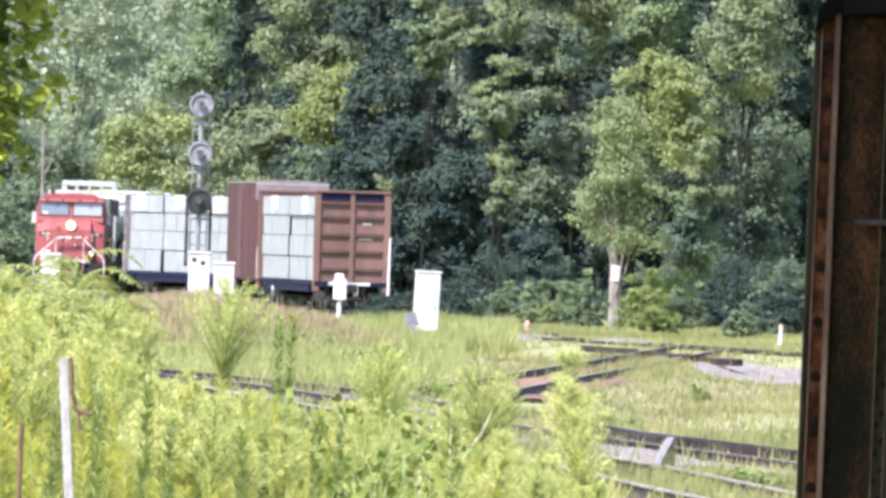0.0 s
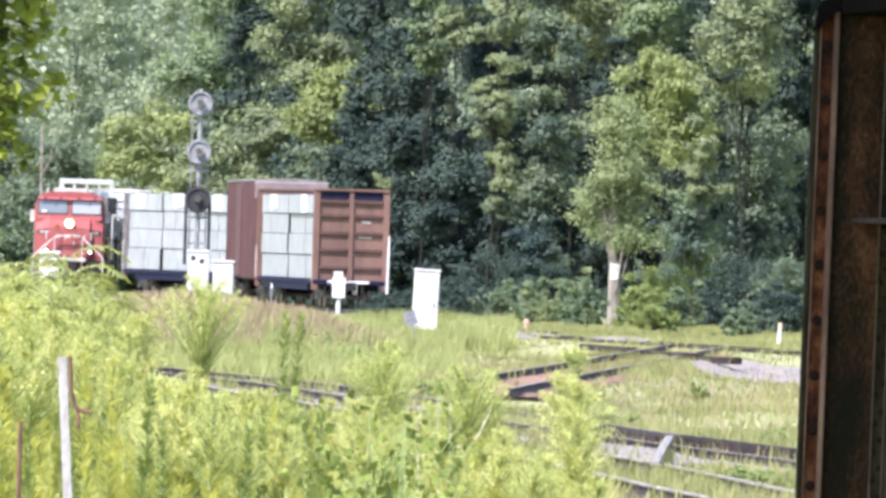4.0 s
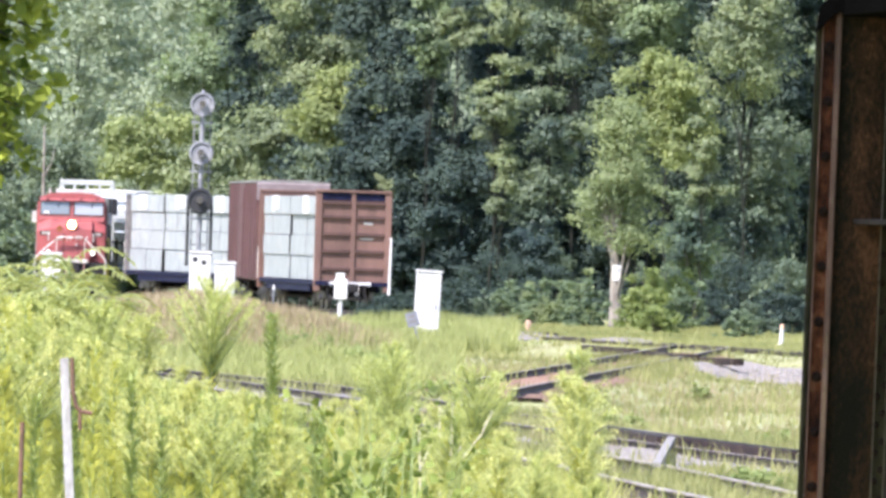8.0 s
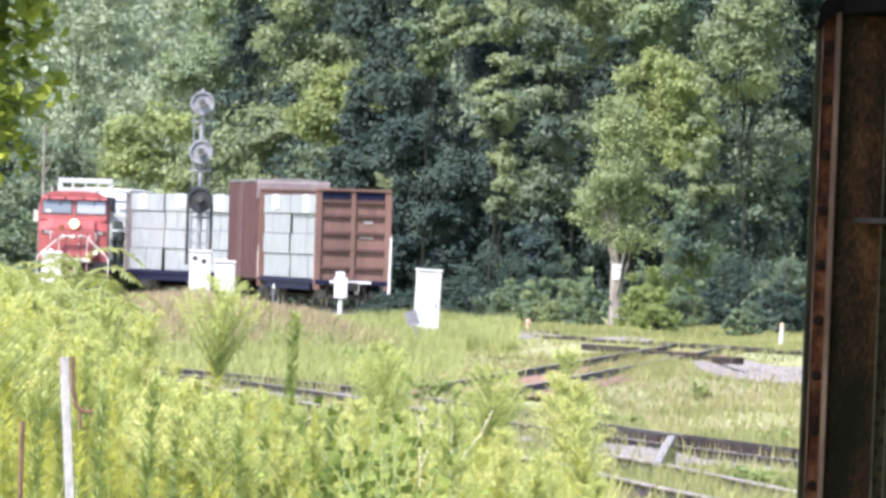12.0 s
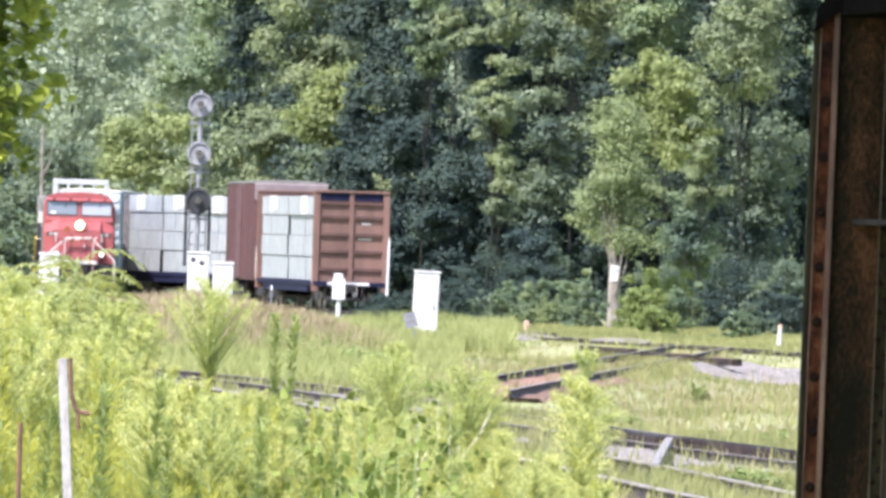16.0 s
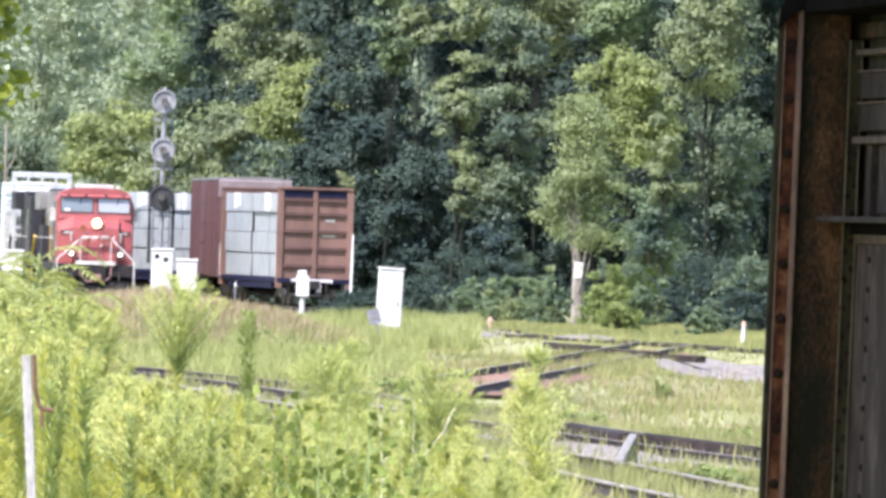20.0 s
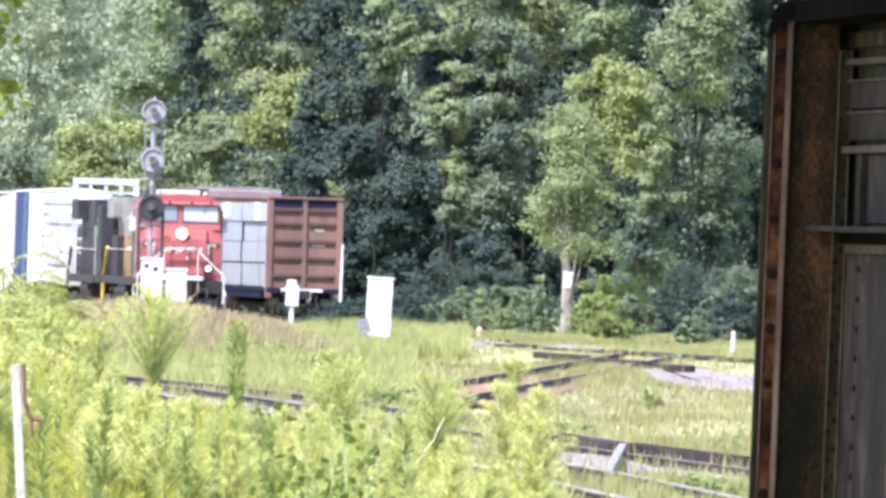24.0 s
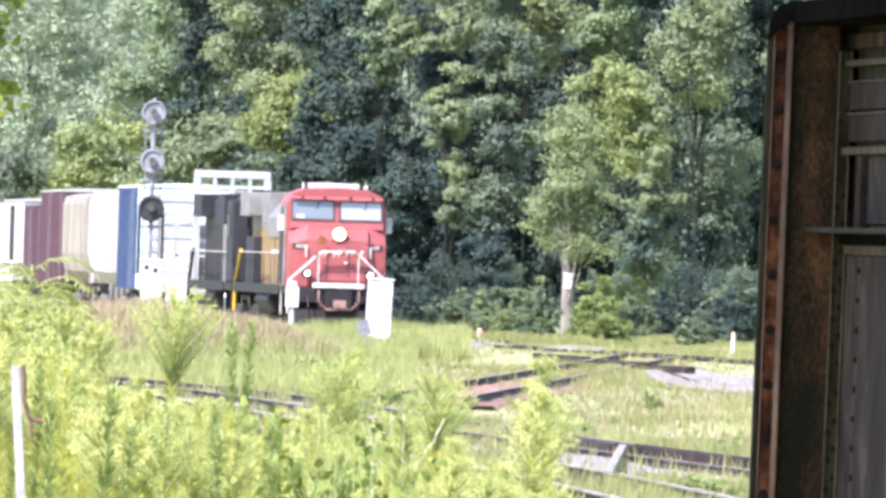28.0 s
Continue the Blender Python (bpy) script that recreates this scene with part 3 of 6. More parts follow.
def boxcar(name, m, length, label, body, height=5.0, roof=None, door=None, group="standing freight cars", width=1.5, front=None, rear_half=None):
    """A ribbed steel boxcar with corrugated ends, sliding doors and a panelled roof."""
    e = thing(name, m, label, "railway car", group)
    if rear_half:
        part("body", box(-length * 0.4, -0.1, -width, width, 1.0, height - 0.15, 0.05), body, e)
        part("rear_body", box(-length + 0.1, -length * 0.4, -width, width, 1.0, height - 0.15, 0.05), rear_half, e)
    else:
        part("body", box(-length + 0.1, -0.1, -width, width, 1.0, height - 0.15, 0.05), body, e)
    part("roof", prism([(-width - 0.03, height - 0.15), (-width - 0.03, height - 0.08), (-0.5, height), (0.5, height), (width + 0.03, height - 0.08), (width + 0.03, height - 0.15)], -length + 0.05, -0.05), roof or M_GREYBOX, e, "weathered grey panelled roof")
    for x in np.arange(-length + 1.0, -0.4, 1.25):
        if abs(x + length / 2) < 1.6:
            continue
        for y in (-1, 1):
            mm = rear_half if rear_half and x < -length * 0.4 else body
            part("side_post", box(x - 0.06, x + 0.06, min(y * width, y * (width + 0.05)), max(y * width, y * (width + 0.05)), 1.05, height - 0.2), mm, e)
    for y in (-1, 1):
        d = part("sliding_door", box(-length / 2 - 1.5, -length / 2 + 1.5, min(y * width, y * (width + 0.07)), max(y * width, y * (width + 0.07)), 1.1, height - 0.35, 0.01), door or body, e)
        for z in (1.6, 2.4, 3.2, 4.0):
            part("door_rib", box(-length / 2 - 1.4, -length / 2 + 1.4, min(y * (width + 0.07), y * (width + 0.1)), max(y * (width + 0.07), y * (width + 0.1)), z, z + 0.09), door or body, d)
    for x0, way in ((0.0, 1), (-length, -1)):
        for z in np.arange(1.3, height - 0.4, 0.42):
            a, b = (-0.1, 0.0) if way > 0 else (-length, -length + 0.1)
            part("end_corrugation", box(a, b, -width + 0.12, width - 0.12, z, z + 0.2, 0.02), front or body, e)
        coupler(e, x0, way)
        for z in np.arange(1.2, height - 0.4, 0.4):
            part("ladder_rung", pipe([(x0 + way * 0.05, -width + 0.1, z), (x0 + way * 0.05, -width + 0.5, z)], 0.015, 6), M_BLACK, e)
    part("underframe", box(-length + 1, -1, -0.5, 0.5, 0.7, 1.0), M_BLACK, e)
    for x in (-2.4, -length + 2.4):
        truck(e, x)
    return e


def hopper(name, m, length, label, body, height=4.7, group="moving freight train"):
    """A covered hopper with rounded sides, roof hatches and bottom chutes."""
    e = thing(name, m, label, "railway car", group)
    prof = [(-0.9, 1.15), (-1.38, 1.6), (-1.53, 2.3), (-1.53, 4.2), (-1.42, height - 0.25), (-0.9, height - 0.12), (0.9, height - 0.12), (1.42, height - 0.25), (1.53, 4.2), (1.53, 2.3), (1.38, 1.6), (0.9, 1.15)]
    part("body", prism(prof, -length + 1.2, -1.2), body, e)
    for x in (-1.15, -length / 2 - 0.06, -length / 2 + 0.9, -length + 1.1, -length * 0.27, -length * 0.73):
        part("side_rib", prism([(y * 1.02, z) for y, z in prof], x - 0.06, x + 0.06), body, e)
    part("running_board", box(-length + 0.6, -0.6, -0.35, 0.35, height - 0.1, height - 0.04), M_SILVER, e)
    for i in range(4):
        x = -length * (0.2 + 0.2 * i)
        part("roof_hatch", box(x - 0.5, x + 0.5, 0.4, 0.9, height - 0.12, height, 0.03), body, e)
        part("discharge_chute", sideways([(x - 1.1, 1.2), (x + 1.1, 1.2), (x + 0.35, 0.55), (x - 0.35, 0.55)], -0.8, 0.8), body, e)
    part("sill", box(-length, 0, -0.3, 0.3, 0.75, 1.05), M_BLACK, e)
    for x0, way in ((0.0, 1), (-length, -1)):
        coupler(e, x0, way)
        a, b = (-1.2, -0.1) if way > 0 else (-length + 0.1, -length + 1.2)
        part("end_platform", box(a, b, -1.4, 1.4, 1.05, 1.13), M_BLACK, e)
        for y in (-1.3, 1.3):
            part("corner_post", box(*((-0.25, -0.1) if way > 0 else (-length + 0.1, -length + 0.25)), y - 0.05, y + 0.05, 1.1, 3.9), body, e)
    for x in (-2.0, -length + 2.0):
        truck(e, x)
    return e


def locomotive_front(e):
    """Red nose, cab, lamps, rails and pilot of the leading locomotive; the front is at x = 0."""
    part("pilot_plow", sideways([(-0.5, 0.15), (-0.05, 0.12), (-0.18, 0.62), (-0.5, 0.9)], -1.35, 1.35), M_BLACK, e, "black steel pilot plow")
    part("front_sill", box(-0.75, -0.12, -1.52, 1.52, 0.9, 1.35, 0.04), M_BLACK, e)
    part("anticlimber", box(-0.5, 0.03, -0.8, 0.8, 1.36, 1.52, 0.03), M_RAILWHITE, e, "pale worn front step edge")
    coupler(e, -0.1, 1)
    part("coupler_lever", pipe([(0.08, -0.62, 1.3), (0.1, -0.62, 0.95), (0.1, -0.38, 0.7), (0.1, 0.38, 0.7), (0.1, 0.62, 0.95), (0.08, 0.62, 1.3)], 0.035), M_UNCOUPLE, e, "dusty reddish bent uncoupling bar")
    part("knuckle", box(0.42, 0.66, -0.2, 0.2, 0.74, 1.0, 0.05), M_UNCOUPLE, e, "rust-brown coupler knuckle")
    part("draft_gear_plate", box(-0.12, 0.0, -0.42, 0.42, 0.68, 1.3, 0.03), M_BLACK, e)
    for y in (-0.95, -0.6, 0.6, 0.95):
        part("brake_hose", pipe([(0.0, y, 1.1), (0.18, y, 0.8), (0.1, y * 0.92, 0.45)], 0.035), M_BLACK, e)
    nose = part("nose", sideways([(-1.9, 1.4), (-0.62, 1.4), (-0.55, 1.6), (-0.62, 2.85), (-0.95, 3.2), (-1.9, 3.4)], -0.92, 0.92), M_RED, e, "red short nose with door seams")
    bm = bmesh.new()
    for y in (-0.33, 0.33):
        box(-0.6, -0.555, y - 0.015, y + 0.015, 1.6, 2.65, bm=bm)
    part("nose_door_frame", bm, M_MAROON_DARK, nose)
    part("nose_door_handle", box(-0.6, -0.53, 0.2, 0.28, 2.1, 2.2), M_RAILWHITE, nose)
    for y in (-1, 1):
        part("nose_cheek", hull([(-0.86, y * 0.9, 1.4), (-0.9, y * 1.5, 1.4), (-0.86, y * 0.9, 2.85), (-0.9, y * 1.5, 2.7), (-1.35, y * 0.9, 3.32), (-1.35, y * 1.5, 3.04),
                                 (-1.9, y * 0.9, 1.4), (-1.9, y * 1.5, 1.4), (-1.9, y * 0.9, 3.34), (-1.9, y * 1.5, 3.06)]), M_RED, e)
        nb = part("number_board", box(-1.0, -0.86, min(y * 0.86, y * 1.4), max(y * 0.86, y * 1.4), 2.55, 2.74, 0.01), M_MAROON_DARK, e, "dark number board with pale bars")
        bm = bmesh.new()
        for i in range(4):
            a = y * (0.95 + 0.1 * i)
            box(-0.87, -0.853, a - 0.03, a + 0.03, 2.59, 2.70, bm=bm)
        part("number_bars", bm, M_CREAM, nb)
    cab = part("cab", prism([(-1.53, 1.4), (-1.55, 3.6), (-1.5, 4.0), (-1.33, 4.28), (-1.0, 4.42), (0, 4.47), (1.0, 4.42), (1.33, 4.28), (1.5, 4.0), (1.55, 3.6), (1.53, 1.4)], -4.1, -1.7), M_RED, e, "red cab with two wide windscreens")
    part("windscreen_band", sideways([(-1.75, 3.25), (-1.32, 3.2), (-1.50, 4.14), (-1.75, 4.2)], -1.44, 1.44), M_RED, cab)
    # The sky's reflection is put into both panes as a fixed base colour.
    for y, mt, nm in ((-0.745, M_GLASS_BLUE, "windscreen tinted bluish for the sky's reflection"), (0.745, M_GLASS_SKYGLARE, "windscreen coloured pale for the sky's glare")):
        part("windscreen", sideways([(-1.40, 3.5), (-1.362, 3.5), (-1.462, 4.03), (-1.50, 4.03)], y - 0.62, y + 0.62), mt, cab, nm)
        bm = bmesh.new()
        for a, b in ((-0.68, -0.625), (0.625, 0.68)):
            sideways([(-1.40, 3.44), (-1.34, 3.44), (-1.46, 4.1), (-1.50, 4.1)], y + a, y + b, bm)
        sideways([(-1.40, 3.43), (-1.338, 3.43), (-1.35, 3.49), (-1.40, 3.49)], y - 0.68, y + 0.68, bm)
        sideways([(-1.50, 4.04), (-1.435, 4.04), (-1.445, 4.1), (-1.50, 4.1)], y - 0.68, y + 0.68, bm)
        part("window_gasket", bm, M_MAROON_DARK, cab)
        part("wiper", pipe([(-1.43, y + 0.2, 4.14), (-1.40, y + 0.12, 3.8)], 0.016, 6), M_BLACK, cab)
    part("visor", sideways([(-1.5, 4.1), (-1.3, 4.09), (-1.32, 4.14), (-1.5, 4.2)], -1.36, 1.36), M_RED, cab, "red sun visor ledge over the windscreens")
    for y in (-1.1, -0.4, 0.4, 1.1):
        part("visor_lug", box(-1.36, -1.28, y - 0.05, y + 0.05, 4.13, 4.2, 0.01), M_MAROON_DARK, cab)
    for y in (-1, 1):
        # Black panel stands for shade and ladder on the cab's side.
        part("cab_side_shade", box(-3.7, -2.25, min(y * 1.53, y * 1.57), max(y * 1.53, y * 1.57), 1.45, 3.15, 0.01), M_BLACK, cab, "cab side below the window, its shade put in as black")
        part("corner_strip", box(-2.15, -1.72, min(y * 1.54, y * 1.58), max(y * 1.54, y * 1.58), 1.4, 3.9, 0.01), M_GREYBOX, cab, "dusty grey cab corner")
    part("screen_sticker", box(-1.38, -1.358, -1.25, -1.02, 3.52, 3.62), M_WHITE, cab)
    for y in (-1, 1):
        part("side_window", box(-3.6, -2.3, min(y * 1.5, y * 1.565), max(y * 1.5, y * 1.565), 3.2, 3.85, 0.01), M_GLASS_DARK, cab)
        part("mirror", box(-2.2, -2.08, min(y * 1.58, y * 1.78), max(y * 1.58, y * 1.78), 3.1, 3.6, 0.02), M_RAILWHITE, cab)
    part("roof_unit", box(-3.7, -2.2, -0.75, 0.75, 4.42, 4.62, 0.06), M_CREAM, cab, "pale roof air unit")
    part("horn", pipe([(-2.0, 0.9, 4.42), (-1.7, 0.9, 4.52)], 0.07), M_CREAM, cab)
    part("antenna", pipe([(-2.2, -1.0, 4.4), (-2.2, -1.0, 4.62)], 0.05), M_CREAM, cab)
    lamp = part("headlight", rod((-0.66, 0.02, 3.04), (-0.55, 0.02, 3.04), 0.24, seg=24), M_MAROON_DARK, e)
    # This disc emits by itself to give the lamp its soft halo.
    part("headlight_reflector", rod((-0.56, 0.02, 3.04), (-0.535, 0.02, 3.04), 0.21, seg=24), M_HALO, lamp, "reflector disc that glows for the headlight's warm halo")
    part("headlight_lens", rod((-0.536, 0.02, 3.04), (-0.51, 0.02, 3.04), 0.135, seg=24), M_LAMP, lamp, "bright lit warm headlight")
    part("bell_housing", rod((-0.7, -0.52, 2.85), (-0.6, -0.52, 2.85), 0.13, seg=16), M_AMBER, e)
    for y in (-1, 1):
        d = part("ditch_light", rod((-0.5, y * 0.98, 1.8), (-0.1, y * 0.98, 1.8), 0.15, seg=20), M_BLACK, e)
        part("lens", rod((-0.1, y * 0.98, 1.8), (-0.07, y * 0.98, 1.8), 0.095, seg=20), M_DITCH, d, "lit ditch light")
        part("handrail", pipe([(-0.16, y * 1.56, 0.55), (-0.16, y * 1.56, 1.45), (-0.2, y * 1.5, 1.6), (-0.3, y * 0.62, 2.42), (-0.3, y * 0.52, 2.48), (-0.3, 0, 2.48)], 0.034), M_RAILWHITE, e, "white front handrail")
        part("handrail_post", pipe([(-0.3, y * 0.62, 1.5), (-0.3, y * 0.62, 2.45)], 0.025), M_RAILWHITE, e)
        part("grab_iron", pipe([(-0.5, y * 1.0, 2.3), (-0.5, y * 1.0, 2.65)], 0.03), M_RAILWHITE, e)
        for z in (0.35, 0.65, 0.95, 1.25):
            part("step", box(-0.7, -0.2, min(y * 1.15, y * 1.55), max(y * 1.15, y * 1.55), z, z + 0.05), M_BLACK, e)
    rg = random.Random(4)
    for i in range(11):
        y = -0.72 + i * 0.138
        z = 2.36 + rg.uniform(-0.05, 0.05)
        part("cable_coil", pipe([(-0.3, y, z), (-0.24, y + 0.03, z + 0.08), (-0.3, y + 0.07, z + 0.16), (-0.36, y + 0.04, z + 0.08)], 0.028, 6), M_RAILWHITE if i % 3 else M_AMBER, e, "pale coiled jumper cable on the nose rail" if i % 3 else "")


def diesel(name, m, length, label, leading):
    """A road diesel with a long hood, walkways, fuel tank and two three-axle trucks."""
    e = thing(name, m, label, "locomotive", "moving freight train")
    lower, upper = (M_OCHRE, M_GREYBOX) if leading else (M_BLACK, M_HOODGREY)
    part("frame", box(-length + 0.3, -0.3, -1.5, 1.5, 1.15, 1.38, 0.02), M_BLACK, e)
    part("walkway_edge", box(-length + 0.3, -4.0, -1.53, -1.5, 1.12, 1.42), M_BLACK, e)
    start = -4.1 if leading else -0.9
    bm = box(-length + 1.0, start, -1.0, 1.0, 1.38, 3.2, 0.02)
    hood = part("hood_lower", bm, lower, e, "ochre hood panels" if leading else "black hood panels")
    top = 4.3 if leading else 4.3
    part("hood_upper", prism([(-1.02, 3.2), (-1.02, top - 0.25), (-0.8, top), (0.8, top), (1.02, top - 0.25), (1.02, 3.2)], -length + 1.0, start), upper, hood)
    x = start - 0.4
    while x > -length + 2:
        for y in (-1, 1):
            part("hood_door", box(x - 0.85, x, min(y * 1.0, y * 1.03), max(y * 1.0, y * 1.03), 1.55, 3.05, 0.005), lower, hood)
        x -= 0.95
    part("radiator_wing", box(-length + 1.1, -length + 4.8, -1.45, 1.45, top - 0.75, top + 0.02, 0.06), upper, e)
    part("dynamic_brake_box", box(start - 9.0, start - 6.0, -1.35, 1.35, 3.3, top + 0.02, 0.06), upper, e)
    for i in range(3):
        x = start - 4.0 - i * 1.2
        part("exhaust_stack" if i == 0 else "roof_fan", rod((x, 0, top), (x, 0, top + 0.16), 0.42, seg=18), M_BLACK, e)
    for y in (-1.48, 1.48):
        for x in np.arange(-length + 0.8, start, 2.6):
            part("stanchion", pipe([(x, y, 1.38), (x, y, 2.4)], 0.012, 6), M_HOODGREY, e)
        part("side_handrail", pipe([(-length + 2.2, y, 2.4), (start - 0.1, y, 2.4)], 0.016, 6), M_RAILWHITE, e, "pale worn side handrail")
        part("stair_rail", pipe([(-length + 0.2, y, 0.5), (-length + 0.35, y, 1.35), (-length + 2.2, y, 2.45)], 0.06, 6), M_YELLOW if leading else M_BLACK, e, "yellow rear stair handrail" if leading else "")
        part("stair_rail", pipe([(start + 0.2 if leading else -0.9, y, 2.4), (start + 0.5 if leading else -0.4, y, 1.5), (start + 0.55 if leading else -0.3, y, 0.5)], 0.03, 6), M_RAILWHITE if leading else M_BLACK, e)
    if leading:   # the narrow dark well behind the cab and the stepped grey casing over the ochre doors
        part("air_well", box(start - 0.9, start + 0.02, -1.25, 1.25, 1.38, 3.9, 0.02), M_HOODGREY, e, "dark well behind the cab")
        part("equipment_locker", box(start - 3.6, start - 1.0, -1.46, 1.46, 1.38, 2.9, 0.03), M_OCHRE, e, "dusty ochre equipment locker")
        part("locker_stripe", box(start - 3.5, start - 1.05, -1.475, -1.46, 2.35, 2.5), M_CREAM, e)
        part("locker_gap", box(start - 2.4, start - 2.2, -1.47, -1.455, 1.45, 2.85), M_BLACK, e)
        part("blower_duct", prism([(-1.5, 2.9), (-1.5, 3.5), (-1.05, 4.1), (1.05, 4.1), (1.5, 3.5), (1.5, 2.9)], start - 5.0, start - 0.9), M_GREYBOX, e, "weathered grey blower casing")
        part("sand_box", box(-length + 2.0, -length + 5.0, -1.3, -1.0, 1.4, 2.9, 0.03), M_HOODGREY, e)
    else:
        part("grille", box(-8.5, -6.0, -1.06, -1.0, 2.2, 3.9, 0.02), M_BLACK, e, "black radiator grille")
        part("side_box", box(-6.0, -4.6, -1.42, -1.0, 1.4, 3.3, 0.03), M_TRUCK, e, "dusty grey side casing")
        part("lit_panel", box(-11.0, -9.6, -1.06, -1.0, 3.2, 3.9, 0.02), M_GREYBOX, e)
    part("fuel_tank", prism([(-1.3, 0.55), (-1.5, 0.9), (-1.4, 1.15), (1.4, 1.15), (1.5, 0.9), (1.3, 0.55)], -length * 0.62, -length * 0.40), M_BLACK, e)
    for x in (-3.6, -length + 3.3):
        truck(e, x, (-1.5, 0.0, 1.5), M_TRUCK, 0.5)
    coupler(e, -length, -1)
    if leading:
        locomotive_front(e)
    else:
        part("rear_cab", box(-3.4, -0.9, -1.5, 1.5, 1.4, 4.1, 0.1), M_HOODGREY, e)
        part("cab_window", box(-2.9, -1.4, -1.53, -1.5, 2.9, 3.6), M_GLASS_DARK, e)
        coupler(e, 0, 1)
    return e


def bulkhead_flat(name, m, length, label):
    """A flat car with tall open-framed bulkheads and a load of stacked boards."""
    e = thing(name, m, label, "railway car", "moving freight train")
    part("deck", box(-length, 0, -1.45, 1.45, 0.95, 1.15, 0.02), M_SILVER, e)
    for x0, way in ((0.0, 1), (-length, -1)):
        a, b = (x0 - 0.3, x0 - 0.05) if way > 0 else (x0 + 0.05, x0 + 0.3)
        tall = 4.95 if way > 0 else 3.4
        bh = part("bulkhead_frame", box(a, b, -1.3, 1.3, tall, tall + 0.25, 0.03), M_SILVER, e, "tall silver open bulkhead frame")
        for y in (-1.2, -0.6, 0.0, 0.6, 1.2):
            w = 0.12 if abs(y) > 1 else 0.06
            part("upright", box(a + 0.02, b - 0.02, y - w, y + w, 1.15, tall), M_SILVER, bh)
        for z in (2.4, 3.7, tall - 0.35):
            part("cross_bar", box(a + 0.04, b - 0.04, -1.15, 1.15, z, z + 0.1), M_SILVER, bh)
        coupler(e, x0, way)
    n = 4
    seg = (length - 1.0) / n
    rg = random.Random(7)
    for i in range(n):
        x1 = -0.5 - i * seg
        for side in (-1, 1):
            z = 1.18
            for h in (0.56, 0.55, 0.55, 0.5):
                y1 = 1.3 + rg.uniform(-0.06, 0.03)
                ya, yb = (0.03, y1) if side > 0 else (-y1, -0.03)
                part("board_pack", box(x1 - seg + 0.12, x1 - 0.02, ya, yb, z, z + h - 0.09, 0.02), M_BOARDS, e, "stack of grey weathered boards")
                z += h
    for x in (-2.4, -length + 2.4):
        truck(e, x)
    return e


def upright_pose(x, y, slope, z=None):
    """A car whose front end is at (x, y), its nose turned towards the meadow by the slope dx/dy of the track."""
    d = Vector((slope, -1, 0)).normalized()
    side = Vector((-d.y, d.x, 0))
    z = float(rail_z(y)) if z is None else z
    return Matrix(((d.x, side.x, 0, x), (d.y, side.y, 0, y), (0, 0, 1, z), (0, 0, 0, 1)))


def build_standing_cars():
    lumber_car("lumber_car", upright_pose(-3.58, 533.3, 0.118), 21.5, "maroon centre-beam car stacked with grey-wrapped lumber, standing", M_MAROON, 4.62)
    e = boxcar("boxcar", upright_pose(-6.25, 557.4, 0.085), 16.5, "tall maroon boxcar with weathered grey roof, standing", M_OXIDE, 5.15, front=M_MAUVE)
    part("end_cap", sideways([(-0.12, 4.3), (0.02, 4.3), (0.02, 4.95), (-0.1, 5.06)], -1.5, 1.5), M_MAUVE, e, "faded mauve-grey upper end sheet")
    lumber_car("lumber_car", upright_pose(-7.5, 576.0, 0.236), 22.2, "centre-beam car with pale wrapped lumber, half hidden, standing", M_TRUCK, 4.36, 3, ends="dusty grey steel bulkhead")


build_standing_cars()

TRAIN = [
    (diesel("lead_locomotive", Matrix(), 21.5, "red diesel locomotive with lit headlight, ochre and grey hood", True), 0.0, 21.5),
    (diesel("trailing_locomotive", Matrix(), 21.2, "black and grey diesel locomotive with yellow handrails", False), 22.3, 21.2),
    (bulkhead_flat("bulkhead_flat_car", Matrix(), 19.8, "silver bulkhead flat car stacked with grey boards"), 44.4, 19.8),
    (boxcar("white_blue_boxcar", Matrix(), 18.7, "boxcar painted white and dark blue, sunlit", M_PALE_BLUE, 4.85, M_WHITE, M_BLUE, "moving freight train", front=M_WHITE, rear_half=M_BLUE), 65.2, 18.7),
    (hopper("covered_hopper", Matrix(), 16.2, "cream white covered hopper car with steel ribs", M_CREAM, 4.75), 84.7, 16.2),
    (hopper("covered_hopper", Matrix(), 16.2, "tan dusty covered hopper car with steel ribs", M_TANCAR, 4.75), 101.7, 16.2),
    (boxcar("plum_boxcar", Matrix(), 15.0, "dull plum boxcar with pale roof", M_PURPLE, 4.85, M_CREAM, group="moving freight train"), 118.7, 15.0),
    (boxcar("small_plum_boxcar", Matrix(), 12.0, "low plum boxcar with weathered sides", M_PURPLE, 4.3, M_GREYBOX, group="moving freight train"), 134.5, 12.0),
    (boxcar("grey_boxcar", Matrix(), 18.0, "pale grey boxcar with a dark door", M_PALE_GREY, 4.5, M_CREAM, M_BLACK, "moving freight train"), 147.3, 18.0),
    (boxcar("grey_boxcar", Matrix(), 18.0, "pale grey boxcar with a dark door", M_PALE_GREY, 4.4, M_CREAM, M_BLACK, "moving freight train"), 166.1, 18.0),
]


# ---- lineside ----
def gz(x, y):
    return float(ground_z(np.array(x), np.array(y)))


